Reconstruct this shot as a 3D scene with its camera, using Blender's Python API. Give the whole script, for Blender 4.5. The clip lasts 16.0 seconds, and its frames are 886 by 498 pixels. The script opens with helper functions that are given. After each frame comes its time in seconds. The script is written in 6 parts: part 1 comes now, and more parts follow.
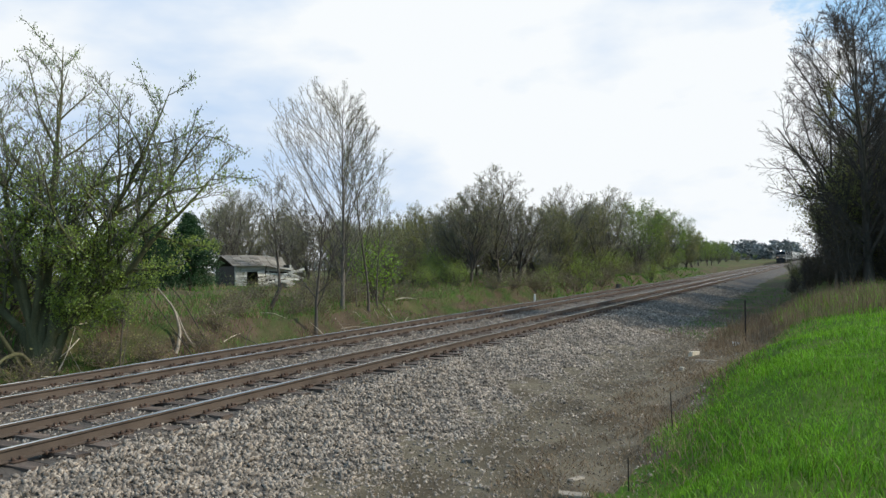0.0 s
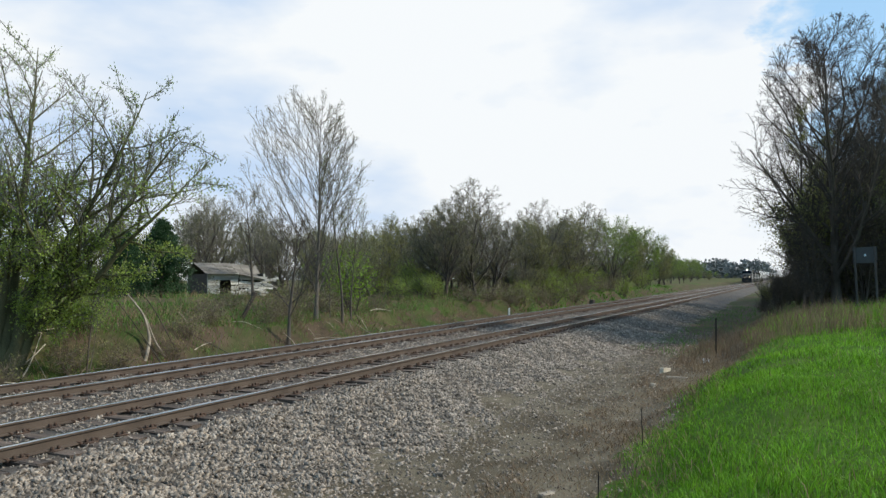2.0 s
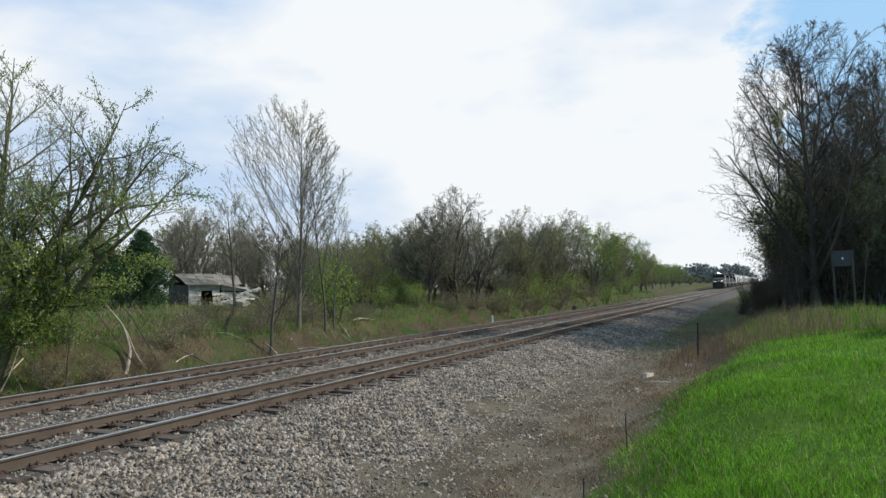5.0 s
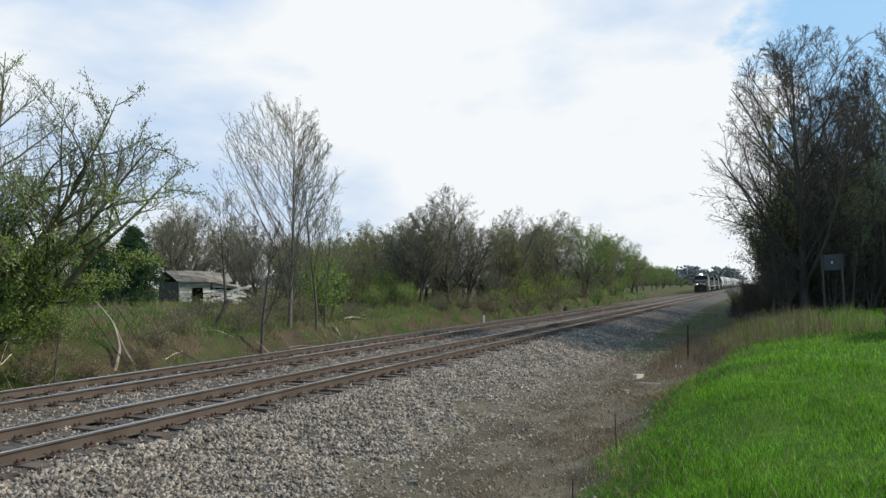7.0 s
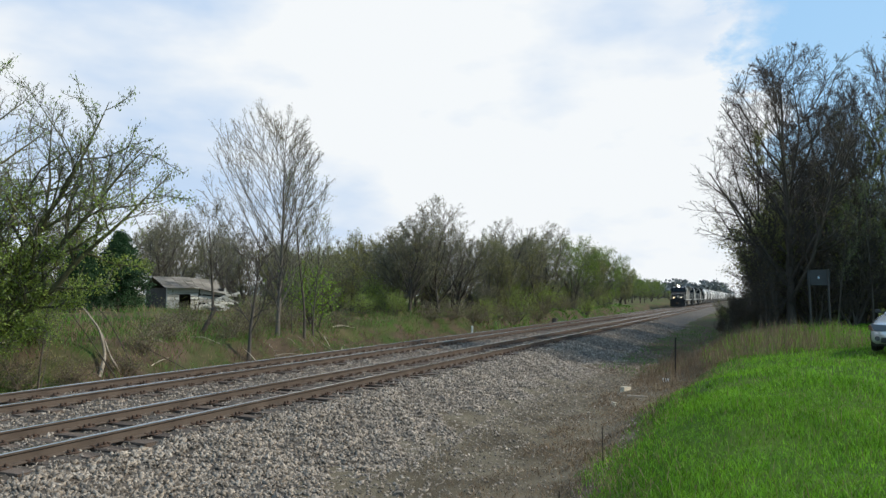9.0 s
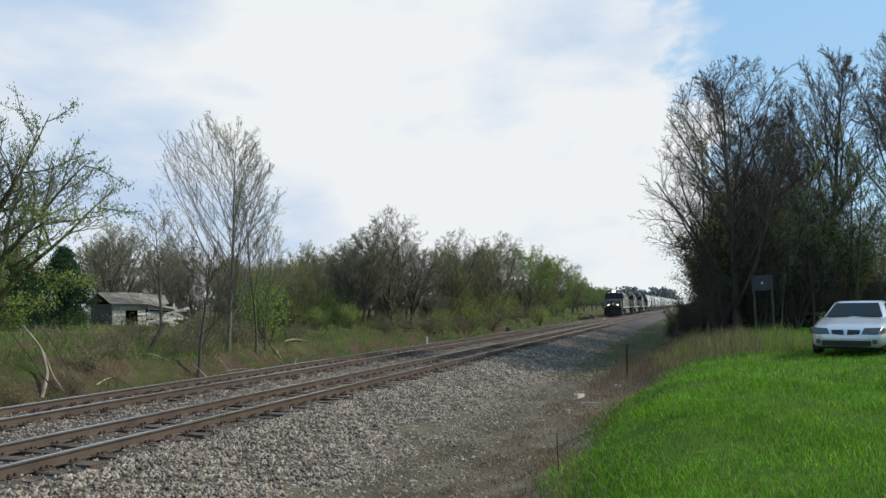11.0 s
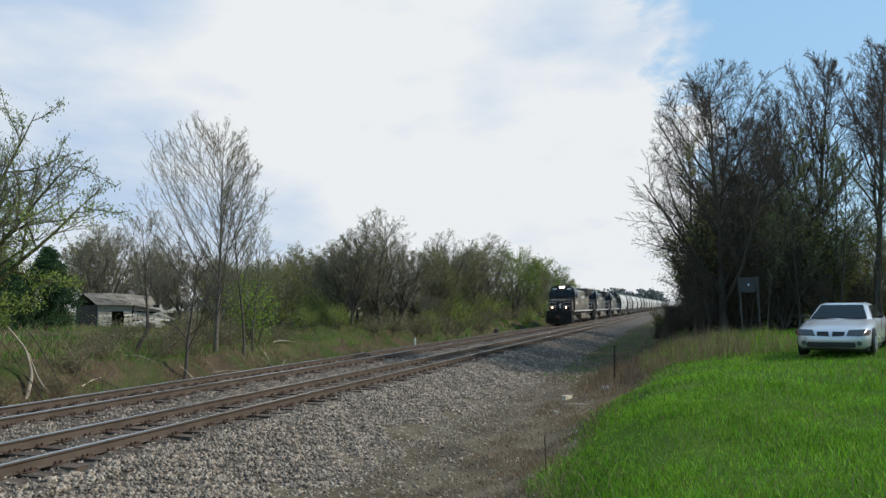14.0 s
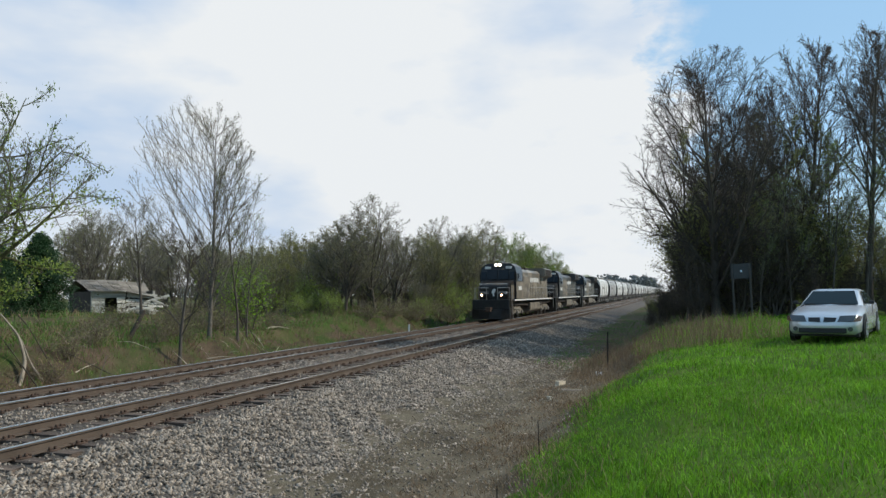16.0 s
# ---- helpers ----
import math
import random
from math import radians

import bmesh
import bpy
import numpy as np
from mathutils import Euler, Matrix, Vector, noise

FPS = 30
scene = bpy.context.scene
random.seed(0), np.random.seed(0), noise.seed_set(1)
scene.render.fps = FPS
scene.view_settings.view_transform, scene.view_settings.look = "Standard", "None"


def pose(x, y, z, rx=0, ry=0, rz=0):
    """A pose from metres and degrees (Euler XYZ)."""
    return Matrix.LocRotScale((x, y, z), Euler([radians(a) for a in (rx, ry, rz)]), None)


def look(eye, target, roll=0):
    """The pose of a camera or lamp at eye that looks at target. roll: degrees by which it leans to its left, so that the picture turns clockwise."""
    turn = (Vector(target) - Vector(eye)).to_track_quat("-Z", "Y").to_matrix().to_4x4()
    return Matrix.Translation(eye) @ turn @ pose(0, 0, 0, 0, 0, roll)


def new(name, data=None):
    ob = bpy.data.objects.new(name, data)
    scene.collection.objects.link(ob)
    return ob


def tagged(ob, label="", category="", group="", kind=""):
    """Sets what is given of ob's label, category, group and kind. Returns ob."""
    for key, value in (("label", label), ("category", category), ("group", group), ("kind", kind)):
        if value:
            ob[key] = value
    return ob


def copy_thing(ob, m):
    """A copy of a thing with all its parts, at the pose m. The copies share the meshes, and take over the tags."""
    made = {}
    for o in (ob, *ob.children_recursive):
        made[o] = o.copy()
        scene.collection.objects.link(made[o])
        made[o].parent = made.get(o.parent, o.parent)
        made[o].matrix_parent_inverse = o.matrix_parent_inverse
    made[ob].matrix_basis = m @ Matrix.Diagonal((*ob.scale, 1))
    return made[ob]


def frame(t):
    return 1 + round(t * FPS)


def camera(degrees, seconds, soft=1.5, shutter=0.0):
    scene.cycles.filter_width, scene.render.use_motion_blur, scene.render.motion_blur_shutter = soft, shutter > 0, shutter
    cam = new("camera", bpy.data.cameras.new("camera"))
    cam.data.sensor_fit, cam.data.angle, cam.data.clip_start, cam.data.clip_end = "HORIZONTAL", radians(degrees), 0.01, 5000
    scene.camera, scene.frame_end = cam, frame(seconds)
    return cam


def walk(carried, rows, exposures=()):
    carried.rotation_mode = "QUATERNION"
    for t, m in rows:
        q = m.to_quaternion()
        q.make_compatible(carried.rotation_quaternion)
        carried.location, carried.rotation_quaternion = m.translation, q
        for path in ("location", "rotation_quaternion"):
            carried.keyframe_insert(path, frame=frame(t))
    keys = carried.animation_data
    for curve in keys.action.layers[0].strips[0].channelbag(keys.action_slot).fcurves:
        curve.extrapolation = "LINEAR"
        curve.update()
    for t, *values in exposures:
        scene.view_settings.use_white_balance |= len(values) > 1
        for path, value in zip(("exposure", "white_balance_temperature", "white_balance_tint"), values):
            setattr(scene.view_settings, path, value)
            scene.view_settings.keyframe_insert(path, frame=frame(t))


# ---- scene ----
EYE = (0.0, 0.0, 2.106)
cam = camera(62.63, 16.0, soft=1.45)
# seconds, yaw, pitch, roll of the hand-held camera, which turns on the spot
PATH = [
    (0.0, 27.608, 1.395, 1.587), (0.5, 27.256, 1.457, 1.527), (1.0, 26.902, 1.485, 1.365), (1.5, 26.609, 1.701, 0.571),
    (2.0, 25.650, 2.330, 0.383), (2.5, 25.001, 2.844, 0.468), (3.0, 24.842, 3.134, 0.703), (3.5, 24.878, 3.223, 0.635),
    (4.0, 24.694, 3.034, 0.807), (6.5, 23.841, 2.857, 0.882), (7.0, 23.668, 2.906, 0.497), (7.5, 23.530, 2.977, 0.333),
    (8.0, 23.739, 3.088, 0.456), (8.5, 23.775, 3.249, 0.708), (9.0, 22.804, 3.675, -0.285), (9.5, 20.089, 3.942, 0.725),
    (12.0, 19.160, 4.875, 0.677), (12.5, 19.198, 5.075, 0.728), (13.0, 19.311, 5.254, 0.943), (13.5, 19.559, 5.168, 1.076),
    (14.0, 18.293, 4.613, 0.652), (14.5, 17.504, 3.908, 0.559), (15.0, 17.009, 3.797, 0.526), (15.5, 17.472, 3.683, 0.597),
    (16.0, 17.815, 3.536, 0.688),
]
walk(cam, [(t, pose(*EYE, 90 + p, r, y)) for t, y, p, r in PATH],
     exposures=[(0.0, -0.03), (4.0, -0.07), (9.5, -0.07), (12.0, -0.22), (16.0, -0.20)])

# ---- light ----
SUN_FROM = Vector((0.92, 0.36, 0.80)).normalized()
SUN_EL = math.asin(SUN_FROM.z)
SUN_AZ = math.atan2(SUN_FROM.x, SUN_FROM.y)

world = bpy.data.worlds.new("sky")
scene.world = world
world.use_nodes = True
wt = world.node_tree
wt.nodes.clear()


def wnode(kind, **inputs):
    n = wt.nodes.new(kind)
    for k, v in inputs.items():
        n.inputs[k].default_value = v
    return n


sky = wt.nodes.new("ShaderNodeTexSky")
sky.sky_type, sky.sun_disc = "NISHITA", False
sky.sun_elevation, sky.sun_rotation = SUN_EL, SUN_AZ
sky.air_density, sky.dust_density, sky.ozone_density = 1.7, 0.2, 4.0
sky_shader = wnode("ShaderNodeBackground", Strength=0.15)
wt.links.new(sky.outputs[0], sky_shader.inputs["Color"])
coords = wt.nodes.new("ShaderNodeTexCoord")
# broad bank of thin bright cloud that thins out towards the north-east
split = wt.nodes.new("ShaderNodeSeparateXYZ")
wt.links.new(coords.outputs["Generated"], split.inputs[0])
spread = wt.nodes.new("ShaderNodeMapping")
spread.inputs["Scale"].default_value = (1.0, 1.0, 2.4)
spread.inputs["Location"].default_value = (0.35, 0.2, 0.1)
wt.links.new(coords.outputs["Generated"], spread.inputs["Vector"])
puff = wnode("ShaderNodeTexNoise", Scale=5.0, Detail=8.0, Roughness=0.58, Distortion=0.3)
wt.links.new(spread.outputs[0], puff.inputs["Vector"])
bank_edge = wnode("ShaderNodeVectorMath")
bank_edge.operation = "DOT_PRODUCT"
bank_edge.inputs[1].default_value = (-1.0, 0.5, -0.25)
wt.links.new(coords.outputs["Generated"], bank_edge.inputs[0])
bank_fac = wnode("ShaderNodeMapRange")
for k, v in (("From Min", 0.31), ("From Max", 0.49), ("To Min", -0.32), ("To Max", 0.28)):
    bank_fac.inputs[k].default_value = v
wt.links.new(bank_edge.outputs["Value"], bank_fac.inputs["Value"])
total = wt.nodes.new("ShaderNodeMath")
total.operation = "ADD"
wt.links.new(puff.outputs["Fac"], total.inputs[0])
wt.links.new(bank_fac.outputs[0], total.inputs[1])
ramp = wt.nodes.new("ShaderNodeMapRange")
ramp.interpolation_type = "SMOOTHSTEP"
for k, v in (("From Min", 0.41), ("From Max", 0.57), ("To Min", 0.74), ("To Max", 1.0)):
    ramp.inputs[k].default_value = v
wt.links.new(total.outputs[0], ramp.inputs["Value"])
cloud_tone = wnode("ShaderNodeTexNoise", Scale=3.1, Detail=5.0, Roughness=0.5)
wt.links.new(spread.outputs[0], cloud_tone.inputs["Vector"])
cloud_col = wt.nodes.new("ShaderNodeValToRGB")
cloud_col.color_ramp.elements[0].position, cloud_col.color_ramp.elements[0].color = 0.34, (0.57, 0.72, 0.93, 1)
cloud_col.color_ramp.elements[1].position, cloud_col.color_ramp.elements[1].color = 0.55, (0.94, 0.975, 1.0, 1)
west = wt.nodes.new("ShaderNodeVectorMath")
west.operation = "DOT_PRODUCT"
west.inputs[1].default_value = (0.55, 0.83, 0.0)
wt.links.new(coords.outputs["Generated"], west.inputs[0])
west_fac = wnode("ShaderNodeMapRange")
for k, v in (("From Min", 0.05), ("From Max", 0.70), ("To Min", -0.12), ("To Max", 0.08)):
    west_fac.inputs[k].default_value = v
wt.links.new(west.outputs["Value"], west_fac.inputs["Value"])
tone_sum = wt.nodes.new("ShaderNodeMath")
tone_sum.operation = "ADD"
wt.links.new(cloud_tone.outputs["Fac"], tone_sum.inputs[0])
wt.links.new(west_fac.outputs[0], tone_sum.inputs[1])
wt.links.new(tone_sum.outputs[0], cloud_col.inputs["Fac"])
cloud_shader = wnode("ShaderNodeBackground", Strength=1.02)
# bright blue haze where the bank thins out
veil = wt.nodes.new("ShaderNodeMapRange")
for k, v in (("From Min", 0.42), ("From Max", 0.55)):
    veil.inputs[k].default_value = v
wt.links.new(total.outputs[0], veil.inputs["Value"])
haze = wt.nodes.new("ShaderNodeMix")
haze.data_type = "RGBA"
haze.inputs[6].default_value = (0.40, 0.68, 1.0, 1)
wt.links.new(veil.outputs[0], haze.inputs[0])
wt.links.new(cloud_col.outputs[0], haze.inputs[7])
wt.links.new(haze.outputs[2], cloud_shader.inputs["Color"])
blend = wt.nodes.new("ShaderNodeMixShader")
wt.links.new(ramp.outputs[0], blend.inputs[0])
wt.links.new(sky_shader.outputs[0], blend.inputs[1])
wt.links.new(cloud_shader.outputs[0], blend.inputs[2])
out = wt.nodes.new("ShaderNodeOutputWorld")
wt.links.new(blend.outputs[0], out.inputs["Surface"])

sun = new("sun", bpy.data.lights.new("sun", "SUN"))
sun.data.energy, sun.data.angle, sun.data.color = 3.9, radians(0.7), (1.0, 0.93, 0.80)
sun.matrix_world = look(SUN_FROM * 100, (0, 0, 0))


# ---- materials ----
def material(name, low, high, rough=0.85, metal=0.0, scale=6.0, bump=0.0, fine=60.0, per_piece=0.0, spec=0.4, stretch=(1, 1, 1),
             stain=None, stain_scale=0.8, stain_amount=0.5, translucent=0.0, spread_rough=0.12):
    """Two tones mixed by noise at two scales, with an optional third stain tone, bump and a random tint for each piece."""
    m = bpy.data.materials.new(name)
    m.use_nodes = True
    t = m.node_tree
    p = t.nodes["Principled BSDF"]
    co = t.nodes.new("ShaderNodeTexCoord")
    mp = t.nodes.new("ShaderNodeMapping")
    mp.inputs["Scale"].default_value = stretch
    t.links.new(co.outputs["Object"], mp.inputs[0])
    big = t.nodes.new("ShaderNodeTexNoise")
    big.inputs["Scale"].default_value, big.inputs["Detail"].default_value = scale, 4
    small = t.nodes.new("ShaderNodeTexNoise")
    small.inputs["Scale"].default_value, small.inputs["Detail"].default_value = fine, 3
    for n in (big, small):
        t.links.new(mp.outputs[0], n.inputs["Vector"])
    add = t.nodes.new("ShaderNodeMath")
    add.operation = "ADD"
    t.links.new(big.outputs["Fac"], add.inputs[0])
    t.links.new(small.outputs["Fac"], add.inputs[1])
    rng = t.nodes.new("ShaderNodeMapRange")
    for k, v in (("From Min", 0.65), ("From Max", 1.35)):
        rng.inputs[k].default_value = v
    t.links.new(add.outputs[0], rng.inputs["Value"])
    mix = t.nodes.new("ShaderNodeMix")
    mix.data_type = "RGBA"
    mix.inputs[6].default_value, mix.inputs[7].default_value = (*low, 1), (*high, 1)
    t.links.new(rng.outputs[0], mix.inputs[0])
    col = mix.outputs[2]
    if stain:
        sn = t.nodes.new("ShaderNodeTexNoise")
        sn.inputs["Scale"].default_value, sn.inputs["Detail"].default_value = stain_scale, 5
        t.links.new(mp.outputs[0], sn.inputs["Vector"])
        sr = t.nodes.new("ShaderNodeMapRange")
        for k, v in (("From Min", 0.46), ("From Max", 0.62), ("To Max", stain_amount)):
            sr.inputs[k].default_value = v
        t.links.new(sn.outputs["Fac"], sr.inputs["Value"])
        m2 = t.nodes.new("ShaderNodeMix")
        m2.data_type = "RGBA"
        t.links.new(sr.outputs[0], m2.inputs[0])
        t.links.new(col, m2.inputs[6])
        m2.inputs[7].default_value = (*stain, 1)
        col = m2.outputs[2]
    if per_piece:
        geo = t.nodes.new("ShaderNodeNewGeometry")
        info = t.nodes.new("ShaderNodeObjectInfo")
        s = t.nodes.new("ShaderNodeMath")
        s.operation = "ADD"
        t.links.new(geo.outputs["Random Per Island"], s.inputs[0])
        t.links.new(info.outputs["Random"], s.inputs[1])
        fr = t.nodes.new("ShaderNodeMath")
        fr.operation = "FRACT"
        t.links.new(s.outputs[0], fr.inputs[0])
        mr = t.nodes.new("ShaderNodeMapRange")
        mr.inputs["To Min"].default_value, mr.inputs["To Max"].default_value = 1 - per_piece, 1 + per_piece
        t.links.new(fr.outputs[0], mr.inputs["Value"])
        mul = t.nodes.new("ShaderNodeVectorMath")
        mul.operation = "SCALE"
        t.links.new(col, mul.inputs[0])
        t.links.new(mr.outputs[0], mul.inputs["Scale"])
        col = mul.outputs[0]
    t.links.new(col, p.inputs["Base Color"])
    rr = t.nodes.new("ShaderNodeMapRange")
    rr.inputs["To Min"].default_value, rr.inputs["To Max"].default_value = max(0.02, rough - spread_rough), min(1, rough + spread_rough)
    t.links.new(small.outputs["Fac"], rr.inputs["Value"])
    t.links.new(rr.outputs[0], p.inputs["Roughness"])
    p.inputs["Metallic"].default_value, p.inputs["Specular IOR Level"].default_value = metal, spec
    if bump:
        b = t.nodes.new("ShaderNodeBump")
        b.inputs["Strength"].default_value, b.inputs["Distance"].default_value = bump, 0.02
        t.links.new(add.outputs[0], b.inputs["Height"])
        t.links.new(b.outputs[0], p.inputs["Normal"])
    if translucent:
        tr = t.nodes.new("ShaderNodeBsdfTranslucent")
        t.links.new(col, tr.inputs["Color"])
        ms = t.nodes.new("ShaderNodeMixShader")
        ms.inputs[0].default_value = translucent
        t.links.new(p.outputs[0], ms.inputs[1])
        t.links.new(tr.outputs[0], ms.inputs[2])
        t.links.new(ms.outputs[0], t.nodes["Material Output"].inputs["Surface"])
    return m


def glow(name, colour, strength):
    m = bpy.data.materials.new(name)
    m.use_nodes = True
    p = m.node_tree.nodes["Principled BSDF"]
    p.inputs["Base Color"].default_value = (*colour, 1)
    p.inputs["Emission Color"].default_value = (*colour, 1)
    p.inputs["Emission Strength"].default_value = strength
    return m


def glassy(name, colour, rough=0.04, alpha_mix=0.0):
    m = bpy.data.materials.new(name)
    m.use_nodes = True
    p = m.node_tree.nodes["Principled BSDF"]
    p.inputs["Base Color"].default_value = (*colour, 1)
    p.inputs["Roughness"].default_value = rough
    p.inputs["Specular IOR Level"].default_value = 0.6
    p.inputs["Transmission Weight"].default_value = alpha_mix
    return m


M_STONE = material("ballast_stone", (0.105, 0.086, 0.067), (0.38, 0.318, 0.252), 0.9, scale=3, fine=40, per_piece=0.55)
# bed darker than its stones: shade in the gaps put into the colour
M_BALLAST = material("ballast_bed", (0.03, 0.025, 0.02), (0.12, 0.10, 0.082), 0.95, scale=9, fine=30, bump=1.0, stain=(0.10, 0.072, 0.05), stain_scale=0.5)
M_STEEL = material("rail_web_rusted_steel", (0.055, 0.038, 0.027), (0.13, 0.096, 0.070), 0.75, 0.05, scale=2, fine=90, bump=0.15)
M_POLISHED = material("rail_head_polished_steel", (0.46, 0.41, 0.355), (0.60, 0.55, 0.49), 0.18, 1.0, scale=0.6, fine=25, stretch=(8, 0.5, 1), spread_rough=0.05)
M_RUST = material("rusty_iron", (0.045, 0.028, 0.02), (0.11, 0.068, 0.046), 0.9, 0.1, scale=5, fine=80, bump=0.3)
M_TIE = material("creosoted_timber", (0.05, 0.038, 0.03), (0.16, 0.115, 0.085), 0.95, scale=2.5, fine=30, bump=0.5, per_piece=0.35, stretch=(0.4, 4, 4))
M_GRASS = material("fresh_grass_blade", (0.078, 0.195, 0.010), (0.205, 0.41, 0.03), 0.55, scale=0.35, fine=2.2, per_piece=0.6, translucent=0.35, spec=0.2)
M_DRYGRASS = material("dry_straw_blade", (0.15, 0.105, 0.055), (0.33, 0.25, 0.14), 0.8, scale=0.5, fine=3, per_piece=0.4, translucent=0.25)
M_WEED = material("brown_weed_stalk", (0.12, 0.078, 0.046), (0.27, 0.19, 0.115), 0.9, scale=0.5, fine=3, per_piece=0.4, translucent=0.15)
M_BARK = material("grey_brown_bark", (0.055, 0.044, 0.035), (0.15, 0.125, 0.10), 0.95, scale=3, fine=30, bump=0.6, stretch=(3, 3, 0.6))
M_BARKDARK = material("dark_bark", (0.045, 0.038, 0.031), (0.13, 0.11, 0.09), 0.95, scale=3, fine=30, bump=0.5, stretch=(3, 3, 0.6))
M_TWIG = material("pale_budding_twig", (0.036, 0.031, 0.023), (0.095, 0.08, 0.06), 0.9, scale=2, fine=20)
M_TWIGDARK = material("dark_bare_twig", (0.034, 0.028, 0.023), (0.09, 0.073, 0.06), 0.9, scale=2, fine=20)
M_TWIGGREY = material("grey_budding_twig", (0.10, 0.09, 0.068), (0.22, 0.20, 0.155), 0.9, scale=2, fine=20)
M_BIRCH = material("pale_birch_bark", (0.055, 0.047, 0.037), (0.20, 0.175, 0.14), 0.85, scale=4, fine=25, bump=0.3, stretch=(1, 1, 3))
M_MOSSBARK = material("mossy_willow_bark", (0.055, 0.053, 0.024), (0.15, 0.142, 0.066), 0.95, scale=2, fine=25, bump=0.6, stretch=(3, 3, 0.8))
M_LEAF = material("young_green_leaf", (0.12, 0.185, 0.028), (0.25, 0.34, 0.065), 0.6, scale=0.6, fine=5, per_piece=0.4, translucent=0.5)
M_LEAFWILLOW = material("yellow_green_willow_leaf", (0.20, 0.275, 0.045), (0.37, 0.46, 0.10), 0.6, scale=0.6, fine=5, per_piece=0.4, translucent=0.55)
M_LEAFPALE = material("pale_catkin_leaf", (0.14, 0.20, 0.055), (0.29, 0.36, 0.12), 0.6, scale=0.6, fine=5, per_piece=0.35, translucent=0.4)
M_LEAFBRIGHT = material("lime_green_leaf", (0.16, 0.30, 0.02), (0.30, 0.45, 0.05), 0.55, scale=0.6, fine=5, per_piece=0.3, translucent=0.45)
M_LEAFOLIVE = material("olive_bud_leaf", (0.15, 0.158, 0.052), (0.30, 0.295, 0.105), 0.7, scale=0.4, fine=5, per_piece=0.4, translucent=0.45)
M_LEAFRED = material("russet_bud", (0.06, 0.046, 0.03), (0.13, 0.10, 0.065), 0.7, scale=0.4, fine=5, per_piece=0.4, translucent=0.25)
M_LEAFTAN = material("tan_budding_leaf", (0.14, 0.138, 0.058), (0.27, 0.26, 0.12), 0.7, scale=0.4, fine=5, per_piece=0.4, translucent=0.4)
M_NEEDLE = material("dark_evergreen_needle", (0.012, 0.04, 0.012), (0.035, 0.085, 0.022), 0.7, scale=0.8, fine=6, per_piece=0.4, translucent=0.1)
M_BUSH = material("bush_leaf", (0.06, 0.15, 0.018), (0.14, 0.27, 0.035), 0.6, scale=0.6, fine=5, per_piece=0.4, translucent=0.35)


# ---- mesh helpers ----
def np_mesh(name, verts, faces, mats, slots=None, smooth=False):
    """A mesh from arrays: faces is a list of integer arrays, each of triangles or quads."""
    me = bpy.data.meshes.new(name)
    verts = np.asarray(verts, np.float32).reshape(-1, 3)
    faces = [np.asarray(f, np.int32) for f in faces if len(f)]
    sizes = np.concatenate([np.full(len(f), f.shape[1], np.int32) for f in faces])
    loops = np.concatenate([f.ravel() for f in faces])
    me.vertices.add(len(verts))
    me.vertices.foreach_set("co", verts.ravel())
    me.loops.add(len(loops))
    me.loops.foreach_set("vertex_index", loops)
    me.polygons.add(len(sizes))
    me.polygons.foreach_set("loop_start", np.concatenate([[0], np.cumsum(sizes)[:-1]]).astype(np.int32))
    if slots is not None:
        me.polygons.foreach_set("material_index", np.asarray(slots, np.int32))
    if smooth:
        me.polygons.foreach_set("use_smooth", np.ones(len(sizes), bool))
    for m in (mats if isinstance(mats, (list, tuple)) else [mats]):
        me.materials.append(m)
    me.update(calc_edges=True)
    me.validate()
    return me


def empty(name, m=None, **tags):
    ob = new(name)
    ob.empty_display_size = 0.2
    if m is not None:
        ob.matrix_basis = m
    return tagged(ob, **tags)


def part(name, bm, material_, parent, label="", smooth=False):
    """Links a bmesh as one mesh object under a thing or a part."""
    me = bpy.data.meshes.new(name)
    bm.normal_update()
    if smooth:
        for f in bm.faces:
            f.smooth = True
    bm.to_mesh(me)
    bm.free()
    for m in (material_ if isinstance(material_, (list, tuple)) else [material_]):
        me.materials.append(m)
    ob = new(name, me)
    ob.parent = parent
    if label:
        ob["label"] = label
    return ob


def mesh_part(name, me, parent, label="", m=None):
    ob = new(name, me)
    ob.parent = parent
    if m is not None:
        ob.matrix_basis = m
    if label:
        ob["label"] = label
    return ob


def box(bm, x0, x1, y0, y1, z0, z1, bevel=0.0, m=None, slot=0):
    r = bmesh.ops.create_cube(bm, size=1)
    vs = r["verts"]
    for v in vs:
        v.co = Vector((x0 + (v.co.x + 0.5) * (x1 - x0), y0 + (v.co.y + 0.5) * (y1 - y0), z0 + (v.co.z + 0.5) * (z1 - z0)))
    fs = list({f for v in vs for f in v.link_faces})
    if bevel:
        es = list({e for v in vs for e in v.link_edges})
        b = bmesh.ops.bevel(bm, geom=es, offset=bevel, segments=2, affect="EDGES", profile=0.6)
        fs = b["faces"] + [f for f in fs if f.is_valid]
        vs = list({v for f in fs for v in f.verts})
    if m is not None:
        bmesh.ops.transform(bm, matrix=m, verts=vs)
    for f in fs:
        f.material_index = slot
    return vs


def tube(bm, a, b, r, r2=None, sides=8, slot=0):
    a, b = Vector(a), Vector(b)
    q = (b - a).to_track_quat("Z", "Y").to_matrix().to_4x4()
    r = bmesh.ops.create_cone(bm, cap_ends=True, segments=sides, radius1=r, radius2=r if r2 is None else r2, depth=(b - a).length,
                              matrix=Matrix.Translation((a + b) / 2) @ q)
    for f in {f for v in r["verts"] for f in v.link_faces}:
        f.material_index = slot
    return r["verts"]


